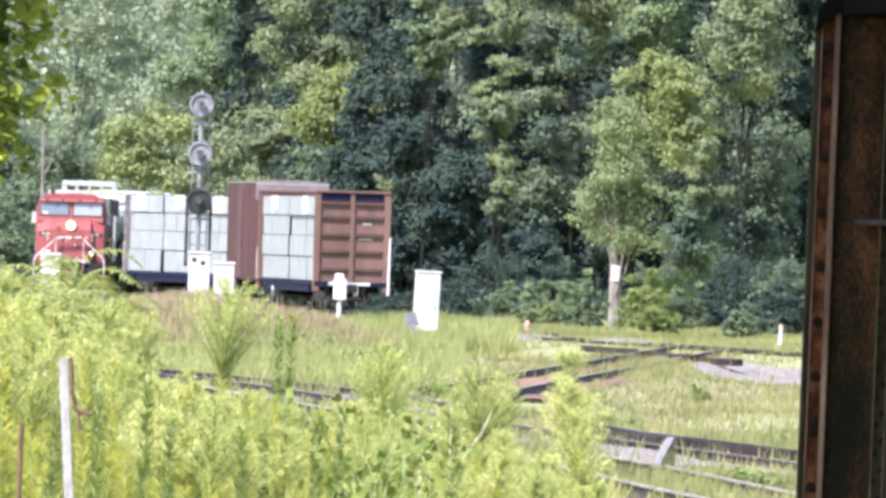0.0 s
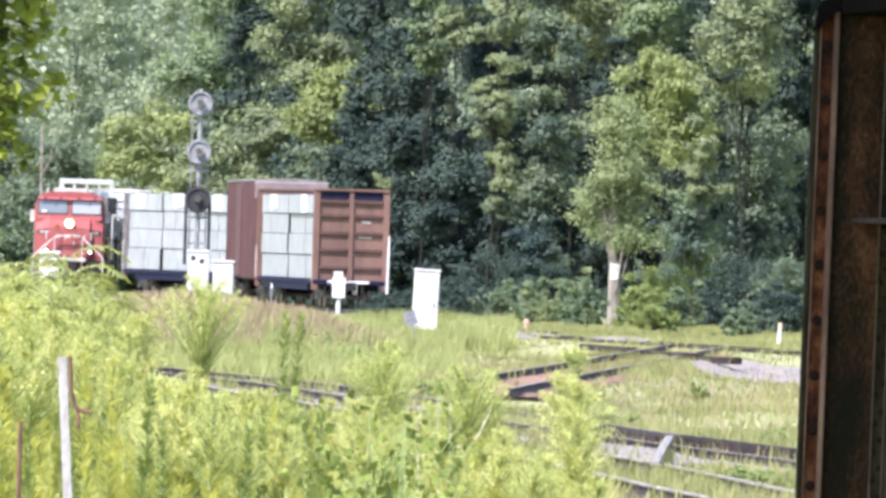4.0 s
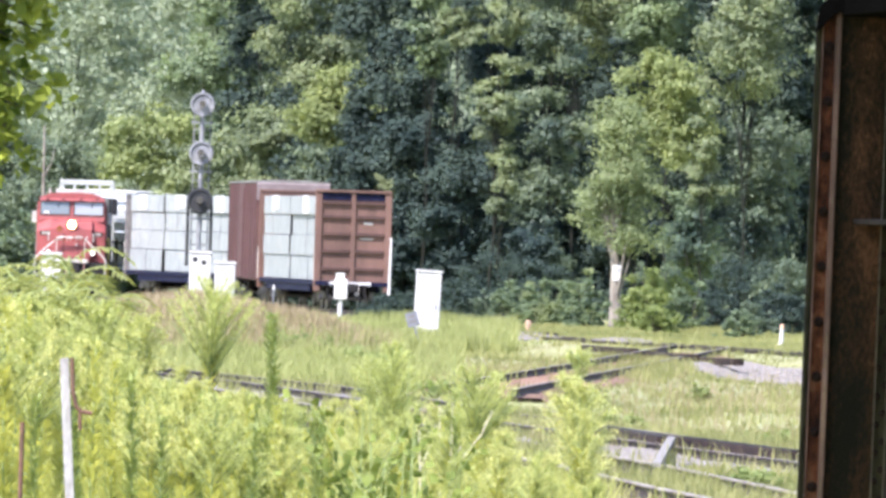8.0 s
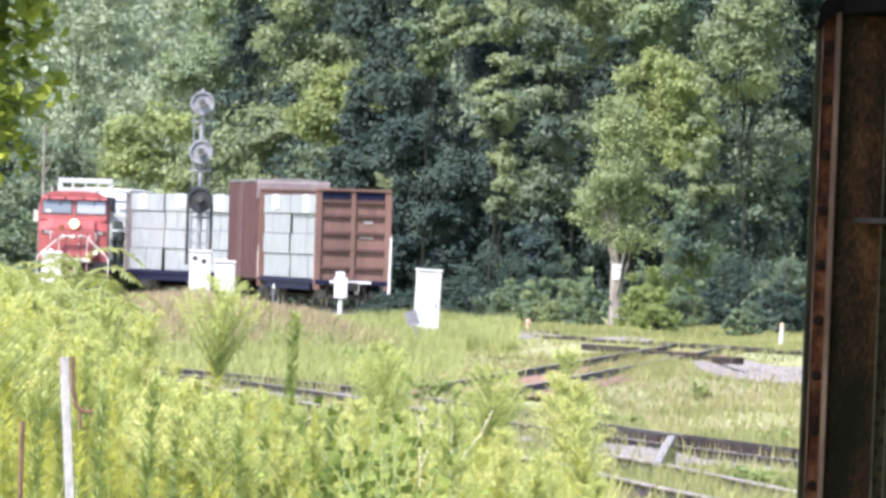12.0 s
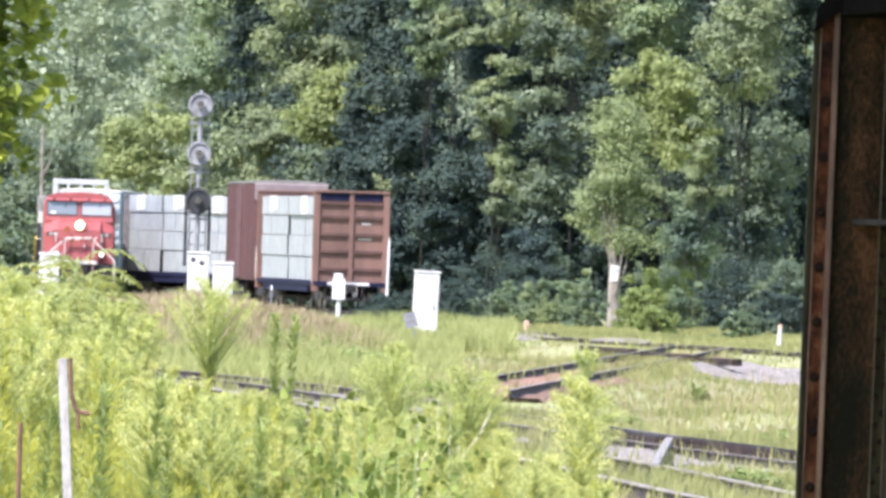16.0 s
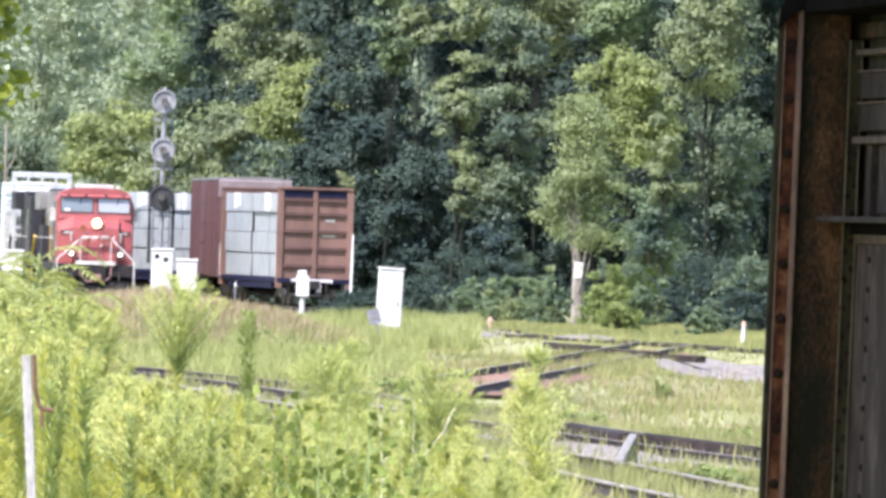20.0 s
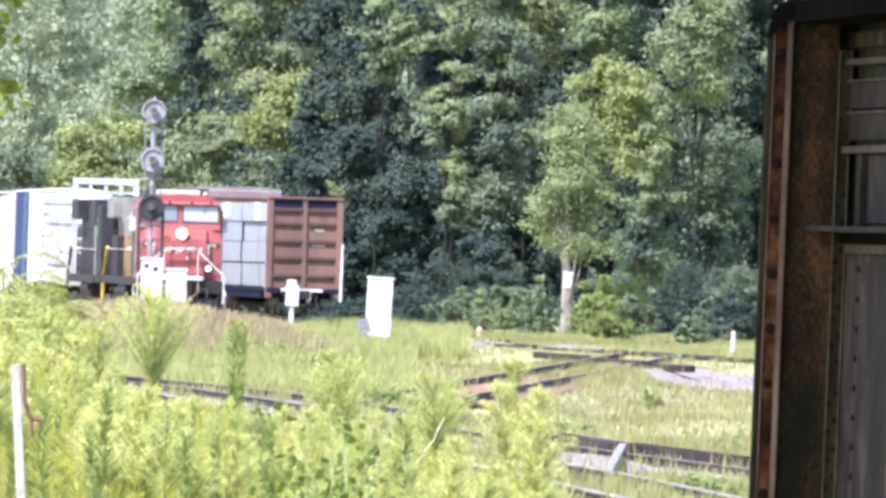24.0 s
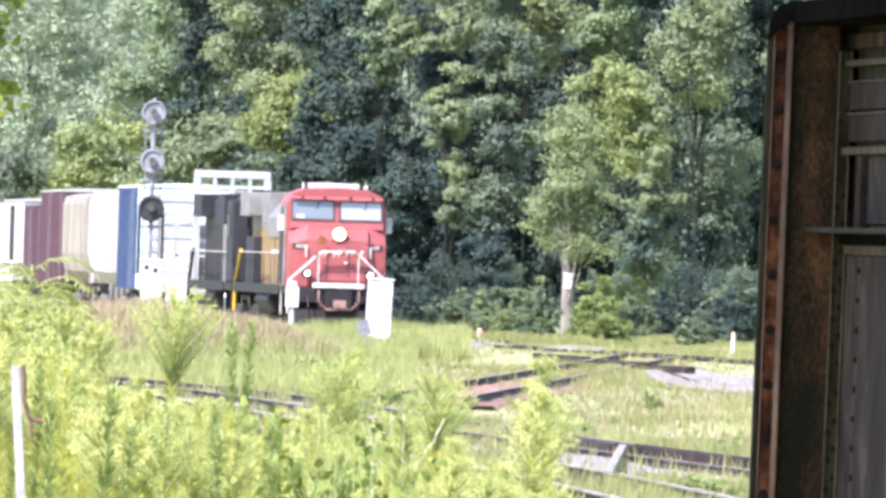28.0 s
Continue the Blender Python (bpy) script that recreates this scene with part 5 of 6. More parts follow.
    bushes = [
        # L_SHADE bushes fill spots that are only shade, in its dark colour
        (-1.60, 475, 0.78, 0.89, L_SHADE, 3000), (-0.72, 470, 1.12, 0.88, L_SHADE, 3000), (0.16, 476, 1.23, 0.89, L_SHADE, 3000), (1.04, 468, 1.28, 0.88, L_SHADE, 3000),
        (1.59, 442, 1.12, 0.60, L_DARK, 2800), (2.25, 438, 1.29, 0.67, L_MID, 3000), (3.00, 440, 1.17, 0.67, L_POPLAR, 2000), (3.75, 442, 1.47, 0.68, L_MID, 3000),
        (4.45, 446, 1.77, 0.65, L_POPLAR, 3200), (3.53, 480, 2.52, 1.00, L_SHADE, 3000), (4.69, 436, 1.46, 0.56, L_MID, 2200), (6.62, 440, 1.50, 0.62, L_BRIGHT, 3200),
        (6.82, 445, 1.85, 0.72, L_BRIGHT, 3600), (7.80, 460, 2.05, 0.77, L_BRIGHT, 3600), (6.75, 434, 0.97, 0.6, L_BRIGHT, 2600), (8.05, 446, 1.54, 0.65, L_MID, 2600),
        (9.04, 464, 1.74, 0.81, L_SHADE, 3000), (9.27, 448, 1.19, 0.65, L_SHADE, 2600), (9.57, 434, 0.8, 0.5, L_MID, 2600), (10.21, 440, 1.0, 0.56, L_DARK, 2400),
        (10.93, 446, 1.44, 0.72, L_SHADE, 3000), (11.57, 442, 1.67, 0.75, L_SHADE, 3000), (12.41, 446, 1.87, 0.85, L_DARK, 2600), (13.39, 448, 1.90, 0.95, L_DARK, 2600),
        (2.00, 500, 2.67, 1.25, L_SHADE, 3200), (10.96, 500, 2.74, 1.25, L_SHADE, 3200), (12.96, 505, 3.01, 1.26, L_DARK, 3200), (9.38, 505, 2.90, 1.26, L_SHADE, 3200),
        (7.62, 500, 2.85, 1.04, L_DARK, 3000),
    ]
    for i, (x, y, h, r, mt, n) in enumerate(bushes):
        bush(x, y, h, r, mt, 500 + i, "bright sunlit bush at the wood's edge" if mt is L_BRIGHT else "leafy green bush at the wood's edge", 0.065, int(n * 1.4))
    rng = random.Random(11)
    for i in range(16):
        x = -29 + i * 1.6
        bush(x, 655 + rng.uniform(-8, 8), rng.uniform(2.5, 4), rng.uniform(1.5, 2.2), rng.choice([L_MID, L_DARK]), 600 + i, "shaded green bush behind the freight cars", 0.2, 2200)
    # Dark filler bushes: the shade behind the cars is put into their leaves.
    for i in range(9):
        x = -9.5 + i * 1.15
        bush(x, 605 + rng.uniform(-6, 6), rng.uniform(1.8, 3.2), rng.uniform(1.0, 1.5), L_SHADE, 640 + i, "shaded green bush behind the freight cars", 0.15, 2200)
    e = thing("bare_tree", Matrix.Translation((-19.0, 640, gz(-19.0, 640))), "slender pale dead tree trunk before the wood", "tree", "edge of the wood")
    part("trunk", pipe([(0, 0, -0.2), (0.05, 0, 3.0), (0.0, 0, 8.0)], (0.13, 0.1, 0.05), 8), M_BARK, e)
    part("limb", pipe([(0.03, 0, 5.6), (0.4, 0, 6.3), (0.5, 0, 7.0)], (0.05, 0.03, 0.015), 6), M_BARK, e)
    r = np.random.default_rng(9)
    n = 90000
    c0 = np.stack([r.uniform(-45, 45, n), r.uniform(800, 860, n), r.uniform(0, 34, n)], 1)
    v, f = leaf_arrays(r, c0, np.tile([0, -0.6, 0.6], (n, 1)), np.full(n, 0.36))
    tagged(raw("far_woods", v, f, L_HAZE), "dense woodland behind the first trees, haze put into its leaf colour", "woods", kind="stuff")
    bd = raw("backdrop", [(-160, 880, -2), (160, 880, -2), (160, 880, 42), (-160, 880, 42)], [(0, 1, 2, 3)], L_DARK)
    tagged(bd, "dark distance of the forest", "backdrop", kind="structure")


build_woods()


# ---- grasses ----
def grass(name, label, n, xs, ys, height, mat, seed, blade=0.03, keep=None, k=5):
    """Tufts of k curved blades, scattered evenly over the view's fan of ground."""
    rng = np.random.default_rng(seed)
    y = np.sqrt(rng.uniform(ys[0] ** 2, ys[1] ** 2, n))
    x = rng.uniform(xs[0], xs[1], n) * y
    if keep is not None:
        ok = keep(x, y, rng) & worn_bare(x, y, rng)
        x, y = x[ok], y[ok]
    n = len(x)
    c = np.repeat(np.stack([x, y, ground_z(x, y) - 0.03], 1), k, 0)
    m = n * k
    c[:, :2] += rng.normal(0, 0.07, (m, 2))
    patch = 0.85 + 0.2 * np.sin(c[:, 0] * 1.7 + 0.09 * c[:, 1]) * np.sin(c[:, 1] * 0.21 + c[:, 0] * 0.6)
    h = height * rng.uniform(0.5, 1.25, m) * patch
    if keep is off_tracks:
        h *= trodden(c[:, 0], c[:, 1])
    a = rng.uniform(0, 2 * np.pi, m)
    out = np.stack([np.cos(a), np.sin(a), np.zeros(m)], 1)
    side = np.stack([-np.sin(a), np.cos(a), np.zeros(m)], 1) * (blade * rng.uniform(0.6, 1.4, m))[:, None]
    bend = (h * rng.uniform(0.1, 0.55, m))[:, None]
    mid = c + out * bend * 0.3 + [0, 0, 1] * (h * 0.6)[:, None]
    tip = c + out * bend + [0, 0, 1] * h[:, None]
    v = np.stack([c - side, c + side, mid + side * 0.7, mid - side * 0.7, tip], 1).reshape(-1, 3)
    i = np.arange(m, dtype=np.int32)[:, None] * 5
    f = np.concatenate([i + np.array([[0, 1, 2]]), i + np.array([[0, 2, 3]]), i + np.array([[3, 2, 4]])], 0)
    return tagged(raw(name, v, f, mat), label, "grass", kind="stuff")


lines = [np.array([(19.5, 318), (13.9, 336), *zip(way_x[:240:12], way_y[:240:12])]), np.array(CROSSING), np.array(NEAR), np.array(SIDING)]


def bank(x, y):
    return np.exp(-((x + 6.3) / 4.6) ** 4 - ((y - 350) / 15.0) ** 2)


def trodden(x, y):
    """Grass stays short along the rails."""
    d = np.full(np.shape(x), 9.0)
    for ln in lines:
        o = np.argsort(ln[:, 1])
        e = np.abs(x - np.interp(y, ln[o, 1], ln[o, 0])) + 9.0 * ((y < ln[:, 1].min() - 12) | (y > ln[:, 1].max()))
        d = np.minimum(d, e)
    return np.clip((d - 1.0) / 1.4, 0.0, 1) * 0.5 + 0.5


def off_tracks(x, y, rng):
    ok = bank(x, y) < rng.uniform(0.1, 0.9, len(x))
    for ln in lines:
        o = np.argsort(ln[:, 1])
        d = np.abs(x - np.interp(y, ln[o, 1], ln[o, 0]))
        inside = (y > ln[:, 1].min()) & (y < ln[:, 1].max()) & (d < 1.3)
        ok &= ~inside | (rng.uniform(0, 1, len(x)) < 0.55 + 0.4 * np.sin(x * 1.9 + y * 0.23))
    return ok


def along_rails(x, y, rng):
    ok = np.zeros(len(x), bool)
    for ln in lines:
        o = np.argsort(ln[:, 1])
        d = np.abs(x - np.interp(y, ln[o, 1], ln[o, 0]))
        ok |= (y > ln[:, 1].min()) & (y < ln[:, 1].max()) & (d < 1.5)
    return ok & (np.sin(x * 2.3 + y * 0.31) + np.sin(y * 0.17 - x) > -0.3)


def between_near(x, y, rng):
    ok = np.sin(x * 3.1 + y * 0.2) + 0.8 * np.sin(y * 0.31 - x * 1.3) > -0.15
    return ok & ~((x > 2.1) & (x < 5.2) & (y > 160) & (y < 186) & (rng.uniform(0, 1, len(x)) < 0.6))


def over_branch(x, y, rng):
    """The far half of the branch track is grown over, its nearer rail first."""
    px, py = np.array(CROSSING).T
    off = x - np.interp(y, py, px)
    return ((off > 0.1) & (off < 1.7)) | ((np.abs(off) < 1.7) & (y > 330) & (np.sin(y * 0.5 + x) > -0.2))


def on_mound(x, y, rng):
    return bank(x, y) > rng.uniform(0.05, 0.5, len(x))


def worn_bare(x, y, rng):
    """Little grows on the stones before the timbers and on the ballast heap."""
    front = np.interp(x, [2.0, 3.03, 3.3, 4.75], [194, 183, 185.8, 179.5]) - y
    a = (x > 2.0) & (x < 4.3) & (front > -0.5) & (front < 13)
    b = ((x - 7.6) / 2.1) ** 2 + ((y - 326) / 19) ** 2 < 1
    c = np.interp(y, [245, 304], [0.55, 3.7]) - x
    d = (y > 247) & (y < 300) & (np.abs(c) < 1.2)
    e = np.interp(x, [-5.5, -4.2, -2.66, -1.0], [261, 253, 243, 228]) - y
    f = (x > -5.5) & (x < -1.0) & (e > -2) & (e < 16)
    return ~((f & (rng.uniform(0, 1, len(x)) < 0.65)) | (a & (rng.uniform(0, 1, len(x)) < 0.85)) | (b & (rng.uniform(0, 1, len(x)) < 0.8)) | (d & (rng.uniform(0, 1, len(x)) < 0.7)))


def build_grass():
    grass("meadow_grass", "sunlit yellow-green meadow grass between the tracks", 62000, (-0.036, 0.034), (120, 480), 0.2, L_GRASS, 21, 0.015, off_tracks, 3)
    grass("meadow_grass", "sunlit yellow-green meadow grass between the tracks", 20000, (-0.012, 0.03), (118, 235), 0.2, L_GRASS, 22, 0.012, off_tracks, 4)
    grass("tall_grass", "tall pale green grass before the freight cars", 14000, (-0.030, 0.0015), (275, 372), 0.56, L_TALL, 23, 0.012, off_tracks)
    grass("dry_grass", "dry tan grass on a low bank before the tracks", 21000, (-0.036, -0.003), (325, 378), 0.5, L_TAN, 24, 0.014, on_mound, 3)
    grass("tall_grass", "tall pale green grass around the equipment cabinet", 7000, (-0.014, 0.0055), (372, 412), 0.66, L_TALL, 27, 0.014, None, 4)
    grass("rail_side_grass", "uneven taller tufts of grass along the rails", 7500, (-0.03, 0.034), (140, 415), 0.38, L_GRASS, 28, 0.014, along_rails)
    grass("rail_side_grass", "seeding grass between and before the near rails", 9500, (0.0, 0.034), (132, 215), 0.33, L_GRASS, 30, 0.008, between_near, 6)
    grass("rail_side_grass", "ragged grass through the rails of the near track", 3200, (-0.03, 0.002), (196, 268), 0.3, L_GRASS, 34, 0.01, along_rails, 5)
    grass("rail_side_grass", "tall grass grown over the branch track", 4200, (0.008, 0.024), (286, 336), 0.3, L_GRASS, 33, 0.012, over_branch, 5)
    grass("verge_grass", "bright grass verge along the wood", 9000, (-0.002, 0.034), (398, 446), 0.2, L_GRASS, 25, 0.016)
    grass("dry_stems", "thin pale dry grass stems standing in the meadow", 3000, (-0.004, 0.032), (125, 330), 0.5, L_TAN, 29, 0.006, off_tracks, 2)
    grass("rank_grass", "rank green grass under the weeds", 9000, (-0.036, 0.012), (52, 122), 0.8, L_WEED, 26, 0.012)


build_grass()


def low_weeds():
    rng = random.Random(31)
    for x, y, h, r in ((5.25, 272, 0.34, 0.2), (3.75, 158, 0.25, 0.3), (-1.4, 300, 0.7, 0.7), (0.2, 241, 0.45, 0.55), 
                       (-3.3, 330, 0.7, 0.9), (2.9, 214, 0.35, 0.3), (5.0, 205, 0.4, 0.35), (-7.4, 300, 0.9, 0.9), (-9.3, 320, 1.0, 1.0)):
        bush(x, y, h, r, L_MEADOW, 900 + int(y), "low green weeds growing in the meadow", 0.05, 1500)


low_weeds()


# ---- near weeds ----
def goldenrod(seed, height=1.7, full=1.0):
    """A weed with a leafy stem and a soft arching plume."""
    rng = np.random.default_rng(seed)
    e = thing("goldenrod", Matrix(), "tall goldenrod weed with a pale yellow-green plume", "weed", "weeds in the foreground")
    bend = rng.normal(0, 0.07, 2)
    def spine(f):
        return np.stack([bend[0] * f ** 2 * height, bend[1] * f ** 2 * height, f * height], -1)
    part("stem", pipe([tuple(spine(np.array(f))) for f in np.linspace(0, 1, 7)], 0.005, 5), M_STEM, e)
    n = 330
    f = rng.uniform(0.1, 0.86, n)
    a = rng.uniform(0, 2 * np.pi, n)
    out = np.stack([np.cos(a), np.sin(a), rng.uniform(0.4, 1.4, n)], 1)
    ln = 0.082 * (1.15 - f * 0.5)
    base = spine(f)
    side = np.stack([-np.sin(a), np.cos(a), np.zeros(n)], 1) * 0.0075
    mid = base + out * ln[:, None] * 0.55
    tip = base + out * ln[:, None] * [1, 1, 0.8]
    v = np.stack([base, mid + side, tip, mid - side], 1).reshape(-1, 3)
    i = np.arange(n)[:, None] * 4
    raw("leaves", v, np.concatenate([i + [[0, 1, 2]], i + [[0, 2, 3]]], 0), L_WEED, e)
    vs, fs, off = [], [], 0
    tw = bmesh.new()
    for b in range(int(46 * full ** 1.3)):
        f0 = 0.70 + 0.29 * rng.uniform(0, 1) ** 1.4
        p = spine(np.array(f0))
        ang = rng.uniform(0, 2 * np.pi)
        ln = ((1.0 - f0) * 0.72 + 0.075) * full
        m = 64 if full < 1.2 else 90
        u = rng.uniform(0.05, 1, m)
        wide = 0.8 if full < 1.2 else 0.72
        arc = np.stack([np.cos(ang) * ln * wide * u, np.sin(ang) * ln * wide * u, ln * (1.15 * u - (0.45 if full < 1.2 else 0.15) * u ** 2)], 1)
        c = p + arc + rng.normal(0, 0.010 if full < 1.2 else 0.007, (m, 3))
        vv, ff = leaf_arrays(rng, c, np.tile([0.0, 0, 0.8], (m, 1)), np.full(m, 0.0072), 2.5)
        vs.append(vv)
        fs.append(ff + off)
        off += len(vv)
        rod(tuple(p), tuple(p + np.array([math.cos(ang) * ln * wide * 0.8, math.sin(ang) * ln * wide * 0.8, ln * 0.7])), 0.003, 0.002, seg=4, bm=tw)
    tagged(part("plume_branching", tw, M_STEM, e), kind="stuff")
    raw("plume", np.concatenate(vs), np.concatenate(fs), L_PLUME if seed % 2 else L_PLUME_GREEN, e)
    return e


def spire_weed(seed, height=1.7):
    """A narrow upright weed set with short leaves all along."""
    rng = np.random.default_rng(seed)
    e = thing("horseweed", Matrix(), "narrow upright green weed with dense leaves", "weed", "weeds in the foreground")
    part("stem", pipe([(0, 0, 0), (0.01, 0.01, height * 0.5), (0.03, 0, height)], 0.005, 5), M_STEM, e)
    n = 620
    f = rng.uniform(0.1, 1, n)
    a = rng.uniform(0, 2 * np.pi, n)
    ln = 0.085 * (1.1 - f * 0.55)
    base = np.stack([0.03 * f ** 2, 0.0 * f, f * height], 1)
    out = np.stack([np.cos(a), np.sin(a), rng.uniform(0.3, 1.2, n)], 1) * ln[:, None]
    side = np.stack([-np.sin(a), np.cos(a), np.zeros(n)], 1) * 0.007
    v = np.stack([base, base + out * 0.5 + side, base + out, base + out * 0.5 - side], 1).reshape(-1, 3)
    i = np.arange(n)[:, None] * 4
    raw("leaves", v, np.concatenate([i + [[0, 1, 2]], i + [[0, 2, 3]]], 0), L_SPIRE if seed % 2 else L_WEED, e)
    return e


def compound_shrub(seed, height=1.7):
    """A shrub with long arching leaves, each of many narrow leaflets."""
    rng = np.random.default_rng(seed)
    e = thing("sumac_shrub", Matrix(), "shrub with long arching feathered grey-green leaves", "shrub", "weeds in the foreground")
    part("stem", pipe([(0, 0, -0.05), (0.02, 0, height * 0.5), (0, 0.02, height * 0.86)], (0.018, 0.014, 0.008), 6), M_STEM, e)
    cs, tips = [], []
    for b in range(26):
        a, z0 = b * 2.4 + rng.uniform(-0.3, 0.3), height * (0.3 + 0.56 * b / 26)
        ln = 0.34 * rng.uniform(0.8, 1.2)
        d, sd = np.array([math.cos(a), math.sin(a), 0]), np.array([-math.sin(a), math.cos(a), 0])
        arc = [np.array([0.0, 0, z0]) + d * ln * u + np.array([0, 0, ln * (0.85 * u - 0.8 * u * u)]) for u in np.linspace(0, 1, 9)]
        part("leaf_rib", pipe([tuple(q) for q in arc[::2]], 0.004, 4), M_STEM, e)
        for u in np.linspace(0.12, 1, 13):
            q = np.array([0.0, 0, z0]) + d * ln * u + np.array([0, 0, ln * (0.85 * u - 0.8 * u * u)])
            for w in (-1, 1):
                cs.append(q)
                tips.append(q + sd * w * 0.085 + d * 0.03 + np.array([0, 0, -0.02 + rng.normal(0, 0.012)]))
    cs, tips = np.array(cs), np.array(tips)
    mid = (cs + tips) / 2 + [0, 0, 0.008]
    along = unit(tips - cs)
    side = np.cross(along, [0, 0, 1.0]) * 0.012
    v = np.stack([cs, mid + side, tips, mid - side], 1).reshape(-1, 3)
    i = np.arange(len(cs))[:, None] * 4
    raw("foliage", v, np.concatenate([i + [[0, 1, 2]], i + [[0, 2, 3]]], 0), L_WEED_DARK, e)["kind"] = "stuff"
    return e


def broadleaf(seed, height=1.5):
    """A sapling with round leaves on spreading twigs."""
    rng = np.random.default_rng(seed)
    e = thing("sapling", Matrix(), "leafy sapling with broad light green leaves", "shrub", "weeds in the foreground")
    bm = bmesh.new()
    cs = []
    for b in range(13):
        a, f = rng.uniform(0, 2 * np.pi), rng.uniform(0.2, 0.8)
        p0 = Vector((0, 0, f * height))
        p1 = p0 + Vector((math.cos(a) * 0.34, math.sin(a) * 0.34, 0.30 + rng.uniform(0, 0.2)))
        rod(p0, p1, 0.003, 0.002, seg=5, bm=bm)
        for u in np.linspace(0.15, 1.05, 10):
            cs.append(np.array(p0.lerp(p1, float(u))) + rng.normal(0, 0.04, 3))
    rod((0, 0, -0.05), (0, 0, height), 0.006, 0.003, seg=6, bm=bm)
    tagged(part("branching", bm, M_STEM, e), kind="stuff")
    cs = np.array(cs)
    v, f = leaf_arrays(rng, cs, np.tile([-0.1, -1.0, 0.35], (len(cs), 1)), np.full(len(cs), 0.047), 1.1, 0.25)
    raw("leaves", v, f, L_BROAD, e)
    return e


# lateral place at 80 m, height there of the tallest plumes and of the mass of weeds
TOPS_X = [-2.8, -2.61, -2.2, -1.78, -1.35, -0.95, -0.61, -0.31, -0.08, 0.22, 0.34, 0.45, 0.72, 0.92, 1.3]
TOPS_Z = [2.72, 2.67, 2.49, 2.47, 2.66, 2.53, 2.07, 2.28, 2.02, 2.2, 2.0, 1.86, 1.8, 1.66, 1.4]
MASS_X = [-2.8, -2.61, -2.2, -1.95, -1.7, -0.61, -0.31, -0.08, 0.22, 0.38, 0.55, 0.72, 0.92, 1.3]
MASS_Z = [2.75, 2.67, 2.42, 2.32, 2.09, 2.0, 2.08, 1.95, 2.04, 1.9, 1.78, 1.72, 1.62, 1.3]
SWAYING = []


def place_weed(proto, x, y, top, height, rng, sway=True):
    z = gz(x, y)
    k = max(0.35, (top - z) / height)
    m = Matrix.Translation((x, y, z)) @ pose(0, 0, 0, 0, 0, rng.uniform(0, 360))
    ob = copy_thing(proto, m)
    ob.scale = (min(k, 1.15),) * 2 + (k,)
    if sway:
        SWAYING.append((ob, m, rng.uniform(0, 6.28), rng.uniform(0.7, 1.3), k * height))
    return ob


def build_weeds():
    rng = random.Random(5)
    gold = [goldenrod(700 + i) for i in range(6)]
    spire = [spire_weed(720 + i) for i in range(4)]
    broad = [broadleaf(740 + i) for i in range(3)]
    grand = [goldenrod(760 + 2 * i, 1.7, 1.5) for i in range(3)]
    sumac = [compound_shrub(780 + i) for i in range(2)]
    def top_at(x80, y):
        return 3.0 - (3.0 - float(np.interp(x80, TOPS_X, TOPS_Z))) * y / 80
    # the plumes that stand out against the meadow
    for x80, y, drop, kind in ((-2.75, 78, 0.0, 0), (-2.62, 84, 0.05, 0), (-2.45, 76, 0.06, 0), (-1.9, 82, -0.02, 2), (-1.36, 86, 0.0, 2), (-0.93, 84, -0.02, 1), (-2.08, 70, 0.22, 1),
                               (-0.31, 82, 0.0, 2), (0.22, 78, 0.0, 2), (0.5, 84, 0.08, 0), (0.62, 76, 0.1, 0), (-2.05, 66, 0.14, 1), (-0.2, 74, 0.1, 0), (0.05, 80, 0.08, 0),
                               (-2.2, 80, 0.05, 0), (-1.62, 84, 0.36, 0), (-1.1, 80, 0.5, 0), (0.4, 72, 0.12, 0), (-2.7, 88, -0.1, 0), (-2.55, 92, -0.06, 0), (-2.35, 94, -0.14, 0)):
        p = rng.choice((gold, spire, grand)[kind])
        place_weed(p, x80 * y / 80, y, top_at(x80, y) - drop, 1.7, rng)
    for x80, y, top in ((-2.5, 97, 2.95), (-2.3, 101, 2.98), (-2.19, 98, 3.1), (-2.4, 93, 2.86), (-2.65, 95, 2.95), (-2.05, 94, 2.82), (-2.12, 99, 2.98), (-2.34, 98, 2.92), (-2.22, 95, 2.9), (-2.08, 97, 2.88), (-1.98, 99, 2.8)):
        place_weed(rng.choice(sumac), x80 * y / 80, y, 3 - (3 - top) * y / 80, 1.7, rng)
    # dark spires, plumes and saplings that stand before the rest
    for x, y, top in ((-1.54, 61, 2.28), (-1.36, 62, 2.32), (-1.20, 60, 2.17), (-0.92, 80, 2.53), (-1.84, 62, 2.22), (-0.85, 60, 2.14)):
        place_weed(rng.choice(spire[1::2]), x, y, top, 1.7, rng)
    for x, y, top in ((0.91, 82, 2.34), (0.94, 80, 2.18), (0.84, 81, 2.2), (0.88, 78, 2.02), (0.24, 80, 2.24), (-0.25, 84, 2.34), (-1.78, 82, 2.49), (-1.82, 80, 2.39), (-0.46, 82, 2.09)):
        place_weed(rng.choice(gold), x, y, top, 1.7, rng)
    for x, y, top in ((-0.35, 61, 2.38), (-0.24, 62, 2.40), (-0.14, 61, 2.32), (-0.29, 60, 2.23), (-0.17, 60, 2.20), (-0.37, 60, 2.12), (-0.25, 59, 2.07), (-0.09, 59, 2.10), (-0.17, 58.5, 1.96)):
        place_weed(rng.choice(broad), x, y, top, 1.66, rng)
    for i in range(290):
        y = 64 + 48 * rng.random()
        x80 = rng.uniform(-2.85, 0.95) if i % 3 else rng.uniform(-2.85, -0.6)
        drop = abs(rng.gauss(0, 0.16)) - 0.02
        top = 3.0 - (3.0 - float(np.interp(x80, MASS_X, MASS_Z)) + drop) * y / 80
